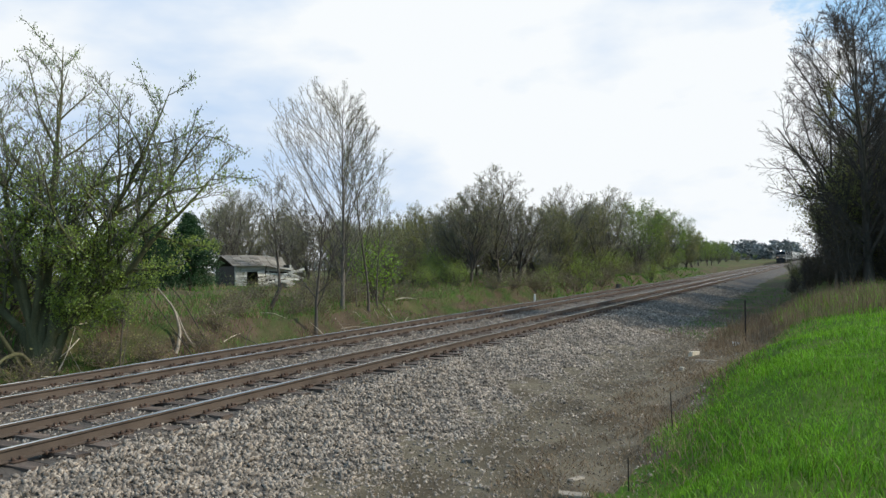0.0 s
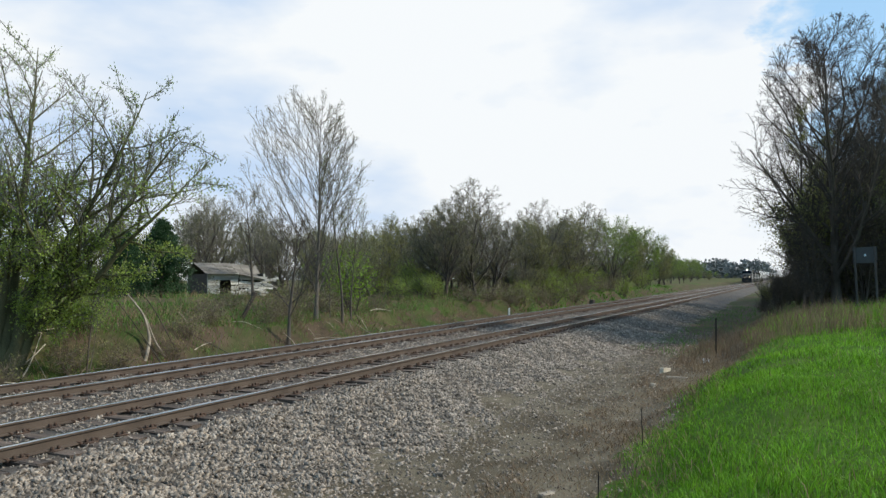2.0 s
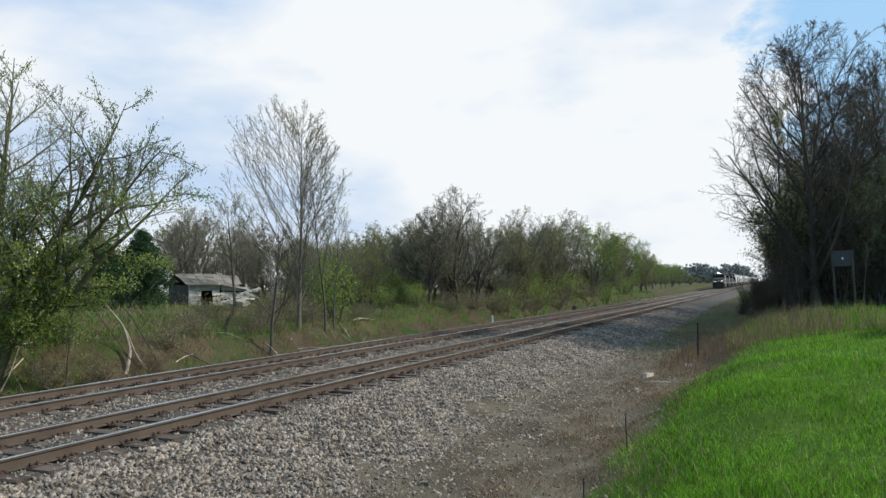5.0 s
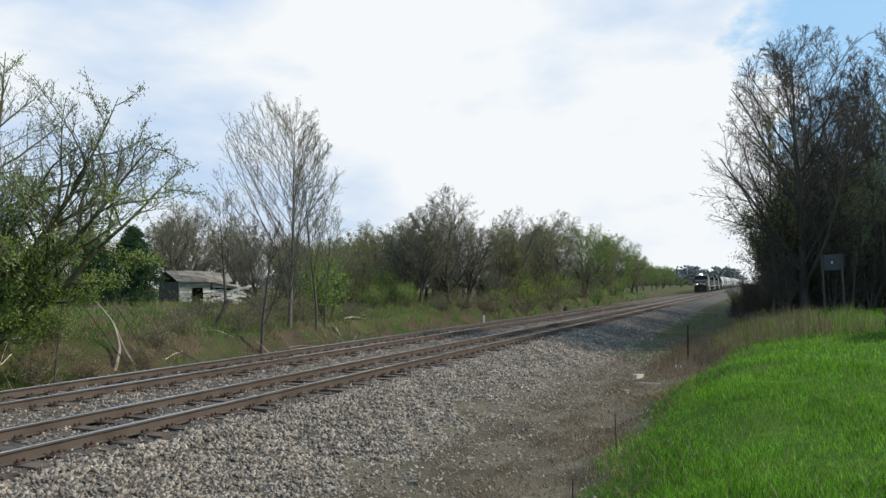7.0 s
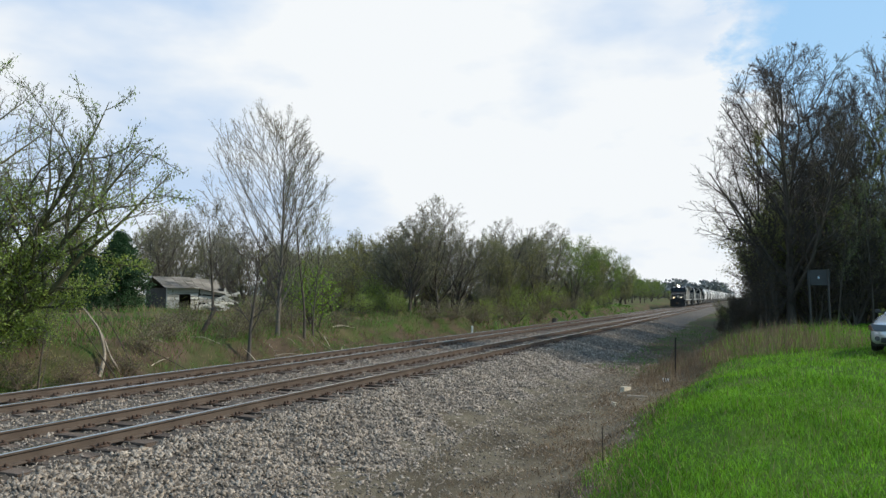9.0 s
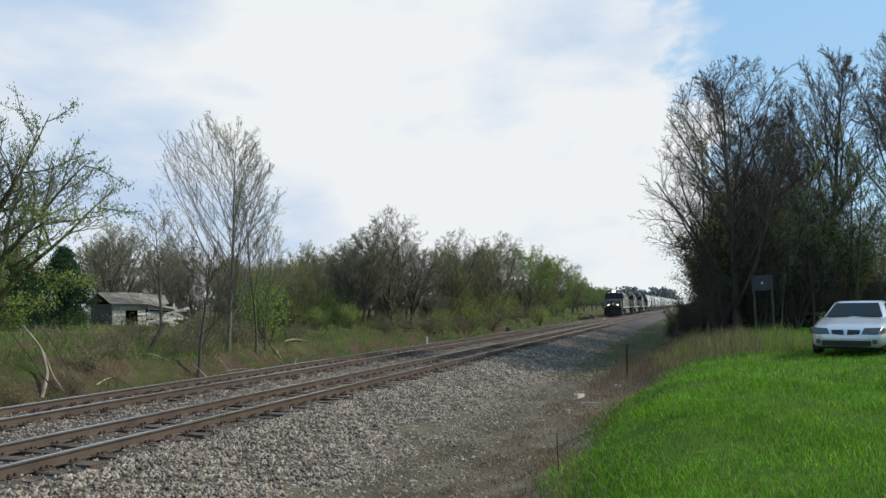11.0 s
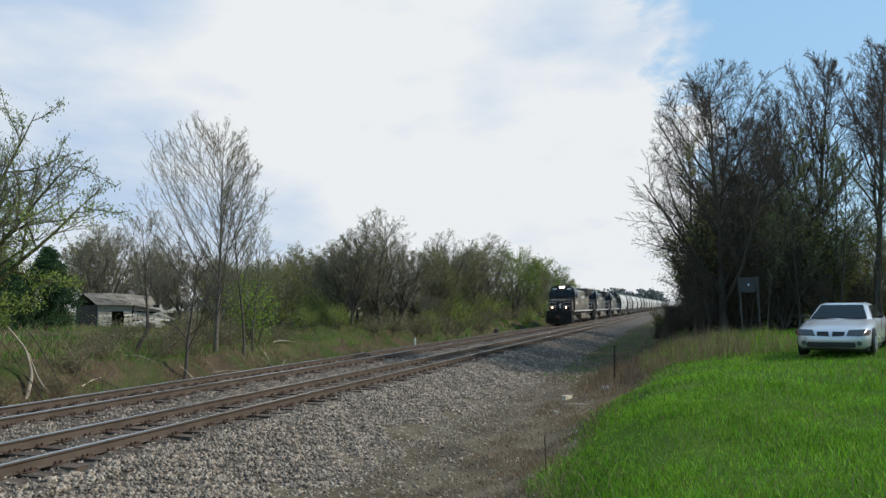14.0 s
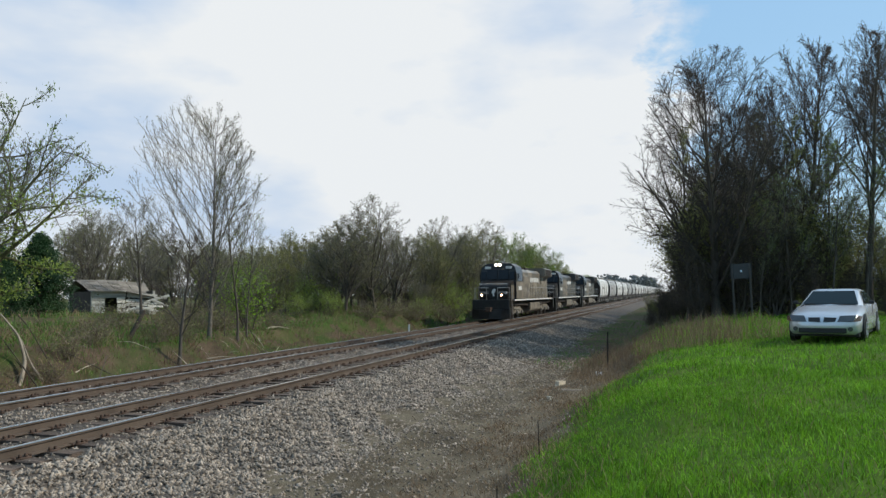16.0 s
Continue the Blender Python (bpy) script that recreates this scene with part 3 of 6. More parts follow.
def grow(seed, height, radius, levels, lean=(0.0, 0.0), wiggle=0.05, stems=1, stem_spread=0.25, limbs=None, lobes=None, fork=0.0):
    """A tree's skeleton: one (points, radii) pair of arrays for each branching level."""
    g = np.random.default_rng(seed)
    k = 12
    d = unit(np.stack([lean[0] + g.normal(0, stem_spread, stems) * (stems > 1), lean[1] + g.normal(0, stem_spread, stems) * (stems > 1), np.ones(stems)], -1))
    ln = height * (1 if stems == 1 else g.uniform(0.65, 1.0, stems)) * np.ones(stems)
    if limbs:
        d = unit(np.array(limbs, float))
        ln = np.linalg.norm(np.array(limbs, float), axis=1)
        stems = len(limbs)
    p = np.zeros((stems, k, 3))
    p[:, 0, :2] = g.normal(0, 0.12, (stems, 2)) * (stems > 1)
    p[:, 0, 2] = -0.15
    bole = np.array([0, 0, fork]) * (1 if limbs else 0)
    for i in range(1, k):
        d = unit(d + g.normal(0, wiggle, (stems, 3)) + np.array([0, 0, 0.04]))
        p[:, i] = p[:, i - 1] + d * (ln / (k - 1))[:, None] + bole * (i == 1)
    r = radius * (1 - np.linspace(0, 1, k)[None] ** 1.1 * 0.93) * np.ones((stems, 1))
    r[:, 0] *= 1.35
    out = [(p, r)]
    for lv in levels:
        m, kk = p.shape[:2]
        c = lv["n"]
        idx = np.repeat(np.arange(m), c)
        t = lv["start"] + (1 - lv["start"]) * ((np.tile(np.arange(c), m) + g.uniform(0, 1, m * c)) / c) * 0.98
        f = t * (kk - 1)
        i = np.minimum(f.astype(int), kk - 2)
        w = (f - i)[:, None]
        pos = p[idx, i] * (1 - w) + p[idx, i + 1] * w
        pd = unit(p[idx, i + 1] - p[idx, i])
        pr = r[idx, i] * (1 - w[:, 0]) + r[idx, i + 1] * w[:, 0]
        phi = np.tile(np.arange(c), m) * 2.4 + g.uniform(0, 1.2, m * c) + np.repeat(g.uniform(0, 6.28, m), c)
        ref = np.where(np.abs(pd[:, 2:]) > 0.8, np.array([[1.0, 0, 0]]), np.array([[0, 0, 1.0]]))
        u = unit(np.cross(pd, ref))
        v = np.cross(pd, u)
        a = np.radians(lv["angle"]) * g.uniform(0.7, 1.3, m * c)
        d = pd * np.cos(a)[:, None] + (u * np.cos(phi)[:, None] + v * np.sin(phi)[:, None]) * np.sin(a)[:, None]
        nl = ln[idx] * lv["ratio"] * (1 - lv.get("taper", 0.5) * t) * g.uniform(0.6, 1.15, m * c)
        kk2 = lv.get("steps", 4)
        if lobes:
            free = room(pos, unit(d + np.array([0, 0, lv.get("up", 0.1) * kk2 * 0.5])), lobes)
            full = free * g.uniform(0.78, 1.08, m * c)
            nl = np.maximum(full, 0.5 * nl) if lv.get("fill") else np.clip(full, 0.5 * nl, nl)
        q = np.zeros((m * c, kk2, 3))
        q[:, 0] = pos
        for s in range(1, kk2):
            d = unit(d + g.normal(0, lv.get("wiggle", 0.15), d.shape) + np.array([0, 0, lv.get("up", 0.1)]))
            q[:, s] = q[:, s - 1] + d * (nl / (kk2 - 1))[:, None]
        q[..., 2] = np.maximum(q[..., 2], 0.05)
        r0 = np.maximum(np.minimum(pr * lv.get("thick", 0.62), nl * 0.03), lv.get("min_r", 0.004))
        r = r0[:, None] * (1 - 0.75 * np.linspace(0, 1, kk2)[None])
        r = np.maximum(r, lv.get("min_r", 0.004) * 0.6)
        p, ln = q, nl
        out.append((p, r))
    return out, g


def tubes(parts, sides):
    vs, fs, base = [], [], 0
    for (p, r), n in zip(parts, sides):
        m, k = p.shape[:2]
        tan = unit(np.gradient(p, axis=1))
        u = unit(np.cross(tan, np.array([0.37, 0.21, 0.13]) + 0 * tan))
        v = np.cross(tan, u)
        ang = np.arange(n) * 2 * np.pi / n
        ring = p[:, :, None] + r[:, :, None, None] * (u[:, :, None] * np.cos(ang)[:, None] + v[:, :, None] * np.sin(ang)[:, None])
        vs.append(ring.reshape(-1, 3))
        i = (np.arange(m)[:, None, None] * k + np.arange(k - 1)[None, :, None]) * n
        a, b = np.arange(n)[None, None], (np.arange(n) + 1)[None, None] % n
        fs.append((np.stack([i + a, i + b, i + n + b, i + n + a], -1)).reshape(-1, 4) + base)
        base += m * k * n
    return np.concatenate(vs), np.concatenate(fs)


def leaf_quads(g, p, count, size, long=1.8, spread=0.08, hang=0.0):
    """Small folded leaves scattered along the twigs p."""
    m, k = p.shape[:2]
    i, s = g.integers(0, m, count), g.uniform(0.25, 1, count) * (k - 1)
    j = np.minimum(s.astype(int), k - 2)
    w = (s - j)[:, None]
    c = p[i, j] * (1 - w) + p[i, j + 1] * w + g.normal(0, spread, (count, 3))
    a = unit(g.normal(0, 1, (count, 3)) + np.array([0, 0, -hang]))
    b = unit(np.cross(a, g.normal(0, 1, (count, 3))))
    sz = size * g.uniform(0.55, 1.3, (count, 1))
    v = np.stack([c - a * sz * long / 2, c + b * sz / 2, c + a * sz * long / 2, c - b * sz / 2], 1)
    return v.reshape(-1, 3), np.arange(4 * count).reshape(-1, 4)


def tree(name, seed, height, radius, levels, bark, twig, leaf=None, leaves=0, leaf_size=0.05, long=1.8, hang=0.0, label="", category="tree",
         group="", spread=0.08, low_leaf=None, low_leaves=0, low_size=0.06, low_top=4.0, **kw):
    sk, g = grow(seed, height, radius, levels, **kw)
    top = empty(name, label=label, category=category, group=group)
    v, f = tubes(sk[:2], (8, 5))
    mesh_part("trunk", np_mesh("trunk", v, [f], bark, smooth=True), top, "trunk and main limbs")
    if len(sk) > 2:
        v, f = tubes(sk[2:], [4, 3, 3, 3][:len(sk) - 2])
        mesh_part("crown", np_mesh("crown", v, [f], twig), top)
    if leaves:
        v, f = leaf_quads(g, sk[-1][0], leaves, leaf_size, long, spread, hang)
        mesh_part("foliage", np_mesh("foliage", v, [f], leaf), top)
    if low_leaves:
        twigs = sk[-1][0][sk[-1][0][:, 0, 2] < low_top * g.uniform(0.55, 1.0, len(sk[-1][0]))]
        v, f = leaf_quads(g, twigs, low_leaves, low_size, 1.6, 0.12, 0.0)
        mesh_part("low_foliage", np_mesh("low_foliage", v, [f], low_leaf), top, "fresh green leaves on the lower shoots")
    return top


def put(ob, x, y, turn=0, size=1.0, lean=0.0, dz=0.0):
    ob.matrix_basis = pose(x, y, float(ground_z(x, y)) + dz, lean, 0, turn)
    ob.scale = (size,) * 3
    return ob


def again(ob, x, y, turn, size=1.0, lean=0.0, label=""):
    c = copy_thing(ob, Matrix())
    put(c, x, y, turn, size, lean)
    if label:
        c["label"] = label
    return c


UPRIGHT = [dict(n=20, start=0.22, angle=34, ratio=0.46, taper=0.55, steps=6, up=0.12, wiggle=0.06, min_r=0.014),
           dict(n=9, start=0.2, angle=30, ratio=0.40, taper=0.45, steps=5, up=0.08, wiggle=0.07, min_r=0.010),
           dict(n=7, start=0.15, angle=32, ratio=0.44, taper=0.4, steps=3, up=0.06, wiggle=0.09, min_r=0.007),
           dict(n=5, start=0.1, angle=32, ratio=0.5, taper=0.3, steps=2, up=0.04, wiggle=0.1, min_r=0.0055)]
WOOD_LABEL = "tall bare dark tree with fine upright twigs at the wood's edge"

# the wood beside the car
BROAD = [dict(n=34, start=0.10, angle=45, thick=0.48, fill=True, ratio=0.5, steps=8, up=0.055, wiggle=0.07, min_r=0.022),
         dict(n=10, start=0.15, angle=36, ratio=0.46, taper=0.35, steps=5, up=0.05, wiggle=0.10, min_r=0.011),
         dict(n=8, start=0.12, angle=36, ratio=0.48, taper=0.35, steps=3, up=0.04, wiggle=0.12, min_r=0.010),
         dict(n=6, start=0.1, angle=34, ratio=0.55, taper=0.3, steps=2, up=0.03, wiggle=0.12, min_r=0.0072)]
TALL = [dict(n=25, thick=0.48, start=0.34, angle=34, fill=True, ratio=0.4, steps=7, up=0.05, wiggle=0.07, min_r=0.018),
        dict(n=9, start=0.2, angle=30, ratio=0.42, taper=0.4, steps=5, up=0.06, wiggle=0.09, min_r=0.011),
        dict(n=7, start=0.15, angle=32, ratio=0.46, taper=0.4, steps=3, up=0.05, wiggle=0.1, min_r=0.010),
        dict(n=4, start=0.1, angle=32, ratio=0.5, taper=0.3, steps=2, up=0.04, wiggle=0.1, min_r=0.008)]
wood_a = tree("bare_tree", 101, 12.3, 0.22, BROAD, M_BARKDARK, M_TWIGDARK, M_LEAFRED, 4000, 0.026, label="tall broad bare tree with fine dark twigs at the wood's edge",
              group="wood beside the verge", wiggle=0.03, lobes=[(-0.3, 0, 6.7, 4.6, 4.0), (0.2, 0, 8.4, 3.4, 4.7), (0.6, 0.4, 4.0, 3.6, 3.6)])
wood_b = tree("bare_tree", 102, 12.0, 0.17, TALL, M_BARK, M_TWIGDARK, M_LEAFRED, 2000, 0.03,
              label=WOOD_LABEL, group="wood beside the verge", wiggle=0.035, lobes=[(0, 0, 9.2, 2.7, 3.7), (0.5, 0, 7.0, 2.2, 3.2)])
wood_c = tree("bare_tree", 103, 11.2, 0.13, [dict(TALL[0], n=22, start=0.14, angle=44)] + TALL[1:], M_BARKDARK, M_TWIGDARK, M_LEAFOLIVE, 9000, 0.032,
              label="slender bare tree with olive buds in the wood", group="wood beside the verge", wiggle=0.05, lobes=[(0, 0, 7.2, 2.5, 4.8), (0.3, -0.3, 4.5, 2.4, 3.0)])
put(wood_a, 1.75, 37.4, 0, 1.03)
put(wood_b, 9.0, 40.5, 0, 1.12)
put(wood_c, 0.5, 38.5, 0, 0.85)
for i, (x, y, s) in enumerate(((7.2, 47.0, 1.2), (11.5, 42.5, 1.05), (5.6, 44.0, 0.98), (13.0, 48.0, 1.15), (15.5, 43.0, 1.0), (17.5, 46.0, 1.1))):
    again(wood_b, x, y, 67 * i + 30, s * 1.05)
for i, (x, y, s) in enumerate(((4.0, 45.0, 0.93), (3.2, 56.0, 0.85), (4.2, 70.0, 0.85), (5.0, 88.0, 0.85))):
    again(wood_a, x, y, 80 * i + 100, s)
for i, (x, y, s) in enumerate(((1.6, 43.0, 0.75), (3.9, 39.4, 0.85), (5.6, 41.0, 0.9), (7.4, 42.0, 0.8), (2.2, 50.0, 0.8), (12.6, 40.0, 0.7),
                               (2.6, 63.0, 0.8), (3.4, 78.0, 0.8), (4.0, 95.0, 0.85))):
    again(wood_c, x, y, 50 * i + 10, s)

THICK = [dict(n=14, start=0.08, angle=46, ratio=0.42, taper=0.35, steps=4, up=0.10, wiggle=0.12, min_r=0.010),
         dict(n=6, start=0.15, angle=38, ratio=0.52, taper=0.4, steps=3, up=0.06, wiggle=0.16, min_r=0.008),
         dict(n=6, start=0.1, angle=38, ratio=0.58, taper=0.3, steps=2, up=0.04, wiggle=0.18, min_r=0.007)]
brush_dark = tree("brush", 111, 4.2, 0.06, THICK, M_BARKDARK, M_TWIGDARK, M_LEAFRED, 7000, 0.034, label="dense dark brush under the trees", category="bush",
                  group="brush", stems=5, stem_spread=0.4, spread=0.15)
brush_olive = tree("brush", 112, 4.6, 0.06, THICK, M_BARKDARK, M_TWIGDARK, M_LEAFOLIVE, 9000, 0.05, label="brush with olive-green young leaves", category="bush",
                   group="brush", stems=5, stem_spread=0.35, spread=0.15)
put(brush_dark, 0.9, 36.9, 0, 1.0)
put(brush_olive, 5.0, 40.0, 0, 1.2)
for i, (x, y, s) in enumerate(((1.0, 39.4, 1.3), (2.6, 37.4, 1.1), (4.2, 37.4, 1.1), (6.0, 38.0, 0.75), (0.9, 42.0, 1.0), (1.5, 46.0, 1.2), (1.8, 53.0, 1.2), (3.0, 41.5, 1.5), (5.0, 42.5, 1.6), (7.8, 39.0, 0.6),
                               (9.6, 39.4, 0.5), (11.6, 38.6, 0.55), (13.6, 39.4, 0.6), (15.6, 38.0, 0.6), (2.0, 60.0, 0.9), (17.6, 39.0, 0.7), (1.9, 49.5, 1.4), (2.2, 56.5, 1.4), (2.3, 64.0, 1.4), (2.6, 72.0, 1.4), (3.0, 80.0, 1.6), (3.4, 90.0, 1.7), (3.8, 101.0, 1.7), (4.3, 113.0, 1.8), (4.8, 126.0, 1.8), (3.0, 44.5, 1.5), (0.2, 44.0, 0.5), (-0.7, 40.0, 0.42), (-0.9, 36.5, 0.3), (-0.6, 45.0, 0.5), (-0.3, 50.5, 0.6), (-0.1, 57.0, 0.7), (0.4, 66.0, 0.85), (0.8, 78.0, 1.0))):
    again(brush_dark, x, y, 61 * i, s)
# the first ten are added to close gaps in the wood's cast shadow
for i, (x, y, s) in enumerate(((3.0, 47.8, 1.6), (3.1, 51.8, 1.6), (3.1, 58.8, 1.6), (3.3, 61.5, 1.7), (3.4, 66.8, 1.7), (3.4, 70.0, 1.7), (3.6, 76.0, 1.7), (3.8, 85.0, 1.8), (4.2, 96.0, 1.8), (4.8, 107.0, 1.9),
                               (3.0, 39.9, 1.3), (7.0, 41.5, 1.1), (9.2, 43.0, 0.8), (12.0, 44.0, 0.8), (2.6, 68.0, 1.1), (3.2, 82.0, 1.2), (14.5, 42.0, 0.8), (5.2, 46.0, 1.3), (8.5, 48.0, 0.9),
                               (12.5, 50.0, 0.9), (16.5, 45.0, 0.9), (3.4, 43.0, 1.3), (6.4, 51.0, 1.3))):
    again(brush_olive, x, y, 47 * i, s)

# the last six are hidden extras, added to thicken the wood's shadow
for i, (x, y, s) in enumerate(((9.0, 55.0, 1.3), (11.5, 57.0, 1.4), (14.0, 55.0, 1.3), (16.5, 57.5, 1.4), (19.0, 55.0, 1.3), (21.5, 57.0, 1.4), (24.0, 54.0, 1.3), (10.0, 50.0, 1.0), (15.0, 51.0, 1.1),
                               (19.5, 50.0, 1.1), (6.0, 55.0, 1.8), (6.5, 63.0, 1.9), (6.0, 70.0, 1.9), (6.5, 78.0, 2.0), (7.0, 87.0, 2.0), (7.0, 97.0, 2.0))):
    again(brush_olive, x, y, 97 * i, s, label="brush in olive bud deeper in the wood")
for i in range(9):
    again(brush_olive if i % 2 else brush_dark, -1.7 + 0.6 * math.sin(i * 2.1) + 0.05 * i, 51.0 + 4.1 * i, 73 * i, 0.30 + 0.08 * math.sin(i * 1.7) + 0.02 * i, label="low dark brush spilling from the wood's edge")
# hidden extra trees, added to shade the bed
for i, (x, y, s) in enumerate(((7.5, 58.0, 0.9), (7.0, 74.0, 0.9), (7.5, 92.0, 0.9))):
    again(wood_a, x, y, 110 * i, s)

# the bank on the far side of the tracks
WILLOW = [dict(n=13, start=0.22, angle=48, ratio=0.52, taper=0.35, steps=7, up=0.05, wiggle=0.15, min_r=0.016),
          dict(n=9, start=0.15, angle=42, ratio=0.45, taper=0.4, steps=5, up=0.09, wiggle=0.18, min_r=0.009),
          dict(n=9, start=0.12, angle=40, ratio=0.46, taper=0.35, steps=4, up=0.12, wiggle=0.18, min_r=0.0075)]
willow = tree("willow_tree", 121, 8.2, 0.135, WILLOW, M_MOSSBARK, M_TWIGGREY, M_LEAFPALE, 17000, 0.032, 2.8, hang=-2.2,
              label="spreading old willow just coming into leaf on the bank", wiggle=0.075, fork=0.9,
              lobes=[(0.7, 0.35, 6.0, 3.1, 3.0), (3.1, 1.6, 5.5, 2.2, 1.6), (0, 0, 2.5, 3.0, 2.5), (-2.9, -1.4, 4.4, 2.9, 2.9)],
              limbs=[(5.3, 2.7, 5.0), (4.8, 2.5, 4.7), (4.0, 2.1, 4.0), (1.8, 0.9, 7.8), (1.2, 0.6, 8.6), (-0.8, -0.4, 7.4), (-2.6, -1.3, 5.6), (-4.0, -2.1, 2.6), (2.4, 1.0, 1.2), (-1.6, 2.0, 5.6),
                     (1.7, -1.4, 4.4)],
              low_leaf=M_LEAFWILLOW, low_leaves=26000, low_size=0.045, low_top=5.8)
put(willow, -19.8, 13.1, 0, 1.0, dz=0.12)

FAN = [dict(n=54, start=0.12, angle=37, thick=0.36, fill=True, ratio=0.66, steps=8, up=0.04, wiggle=0.028, min_r=0.015),
       dict(n=9, start=0.2, angle=24, ratio=0.36, taper=0.5, steps=5, up=0.05, wiggle=0.05, min_r=0.009),
       dict(n=5, start=0.15, angle=27, ratio=0.46, taper=0.4, steps=3, up=0.05, wiggle=0.08, min_r=0.0065),
       dict(n=2, start=0.3, angle=28, ratio=0.5, taper=0.3, steps=2, up=0.05, wiggle=0.1, min_r=0.007)]
birch = tree("birch_tree", 131, 9.7, 0.10, FAN, M_BIRCH, M_TWIGGREY, M_LEAFTAN, 5000, 0.03,
             label="slender pale-barked tree with fine budding twigs on the bank", wiggle=0.02, lean=(-0.02, 0.0),
             lobes=[(-0.6, -0.3, 7.0, 2.9, 4.2), (-1.3, -0.7, 5.6, 3.2, 2.9)])
put(birch, -20.5, 28.7, 10)
SAPLING = [dict(UPRIGHT[0], n=18, start=0.22, angle=32, thick=0.4, fill=True), dict(UPRIGHT[1], n=7), dict(UPRIGHT[2], n=5), dict(UPRIGHT[3], n=2)]
sapling = tree("young_tree", 132, 7.6, 0.06, SAPLING, M_BARK, M_TWIGGREY, M_LEAFPALE, 2200, 0.03,
               label="thin young tree with bare twigs on the bank", wiggle=0.03, group="young trees on the bank", lobes=[(0, 0, 5.3, 1.45, 3.0)])
put(sapling, -20.0, 30.2, 0, 1.05)
dark_sapling = tree("young_tree", 133, 5.2, 0.085, [dict(UPRIGHT[0], n=16, start=0.2, angle=46, thick=0.4, fill=True), dict(UPRIGHT[1], n=7), dict(UPRIGHT[2], n=5), dict(UPRIGHT[3], n=2)], M_BARKDARK, M_TWIGDARK, M_LEAFRED, 900, 0.03,
                    label="dark bare young tree at the foot of the bank", wiggle=0.03, group="young trees on the bank", lobes=[(0, 0, 3.8, 1.6, 2.2)])
put(dark_sapling, -19.2, 24.9, 0, 1.0, lean=-1)
again(sapling, -20.4, 31.6, 200, 0.8)
again(sapling, -20.3, 29.6, 250, 0.4)
shed_tree = tree("young_tree", 134, 6.6, 0.10, [dict(UPRIGHT[0], n=22, start=0.25, angle=48, thick=0.4, fill=True), dict(UPRIGHT[1], n=7), dict(UPRIGHT[2], n=5), dict(UPRIGHT[3], n=3)], M_BARKDARK, M_TWIGGREY, M_LEAFTAN, 2500, 0.035,
                 label="dark-stemmed bare tree with a round crown before the shed", wiggle=0.02, group="young trees on the bank", lobes=[(0, 0, 5.2, 2.1, 2.7)])
put(shed_tree, -31.0, 36.6, 0, 1.0)
again(sapling, -19.2, 15.2, 120, 0.5)
for i, (x, y, s) in enumerate(((5.0, 37.2, 0.85), (6.9, 38.2, 1.05), (8.3, 38.0, 0.9), (10.0, 38.6, 1.1), (11.4, 39.2, 1.2), (12.9, 38.4, 1.0), (14.4, 38.8, 1.15), (3.6, 36.6, 0.7), (16.2, 39.5, 1.1))):
    again(sapling, x, y, 64 * i, s, label="slim grey-barked young tree at the edge of the wood")

LIME = [dict(n=14, start=0.1, angle=45, ratio=0.55, taper=0.4, steps=5, up=0.1, wiggle=0.1, min_r=0.008),
        dict(n=6, start=0.2, angle=40, ratio=0.5, taper=0.3, steps=4, up=0.06, wiggle=0.15, min_r=0.005)]
lime_bush = tree("leafy_bush", 141, 2.6, 0.03, LIME, M_BARK, M_TWIG, M_LEAFBRIGHT, 2000, 0.05, 1.4, label="bush in bright lime-green young leaf", category="bush",
                 group="bushes", stems=3, stem_spread=0.3, spread=0.16)
put(lime_bush, -21.6, 33.6, 0, 1.5)
green_bush = tree("leafy_bush", 142, 2.3, 0.04, LIME, M_BARK, M_TWIGGREY, M_LEAFWILLOW, 2600, 0.055, 1.4, label="green leafy bush among dead grass", category="bush", group="bushes",
                  stems=5, stem_spread=0.5, spread=0.2)
put(green_bush, -21.8, 11.0, 0, 1.2)
for i, (x, y, s) in enumerate(((-21.6, 15.2, 0.9), (-23.0, 16.4, 1.4), (-20.6, 16.4, 0.6), (-22.6, 13.4, 1.5), (-24.5, 14.8, 1.7), (-22.5, 45.0, 0.75), (-23.5, 42.0, 0.7), (-24.4, 47.0, 0.9),
                               (-20.0, 57.0, 0.9), (-20.6, 68.0, 1.3), (-21.0, 80.0, 1.3), (-27.0, 49.0, 1.3), (-20.0, 96.0, 1.2), (-20.5, 112.0, 1.2), (-25.0, 10.0, 1.8), (-22.0, 9.0, 1.6), (-28.0, 12.6, 1.8))):
    again(green_bush, x, y, 53 * i, s)
M_DEADTWIG = material("dead_bramble_stem", (0.10, 0.08, 0.055), (0.24, 0.19, 0.13), 0.9, scale=2, fine=20)
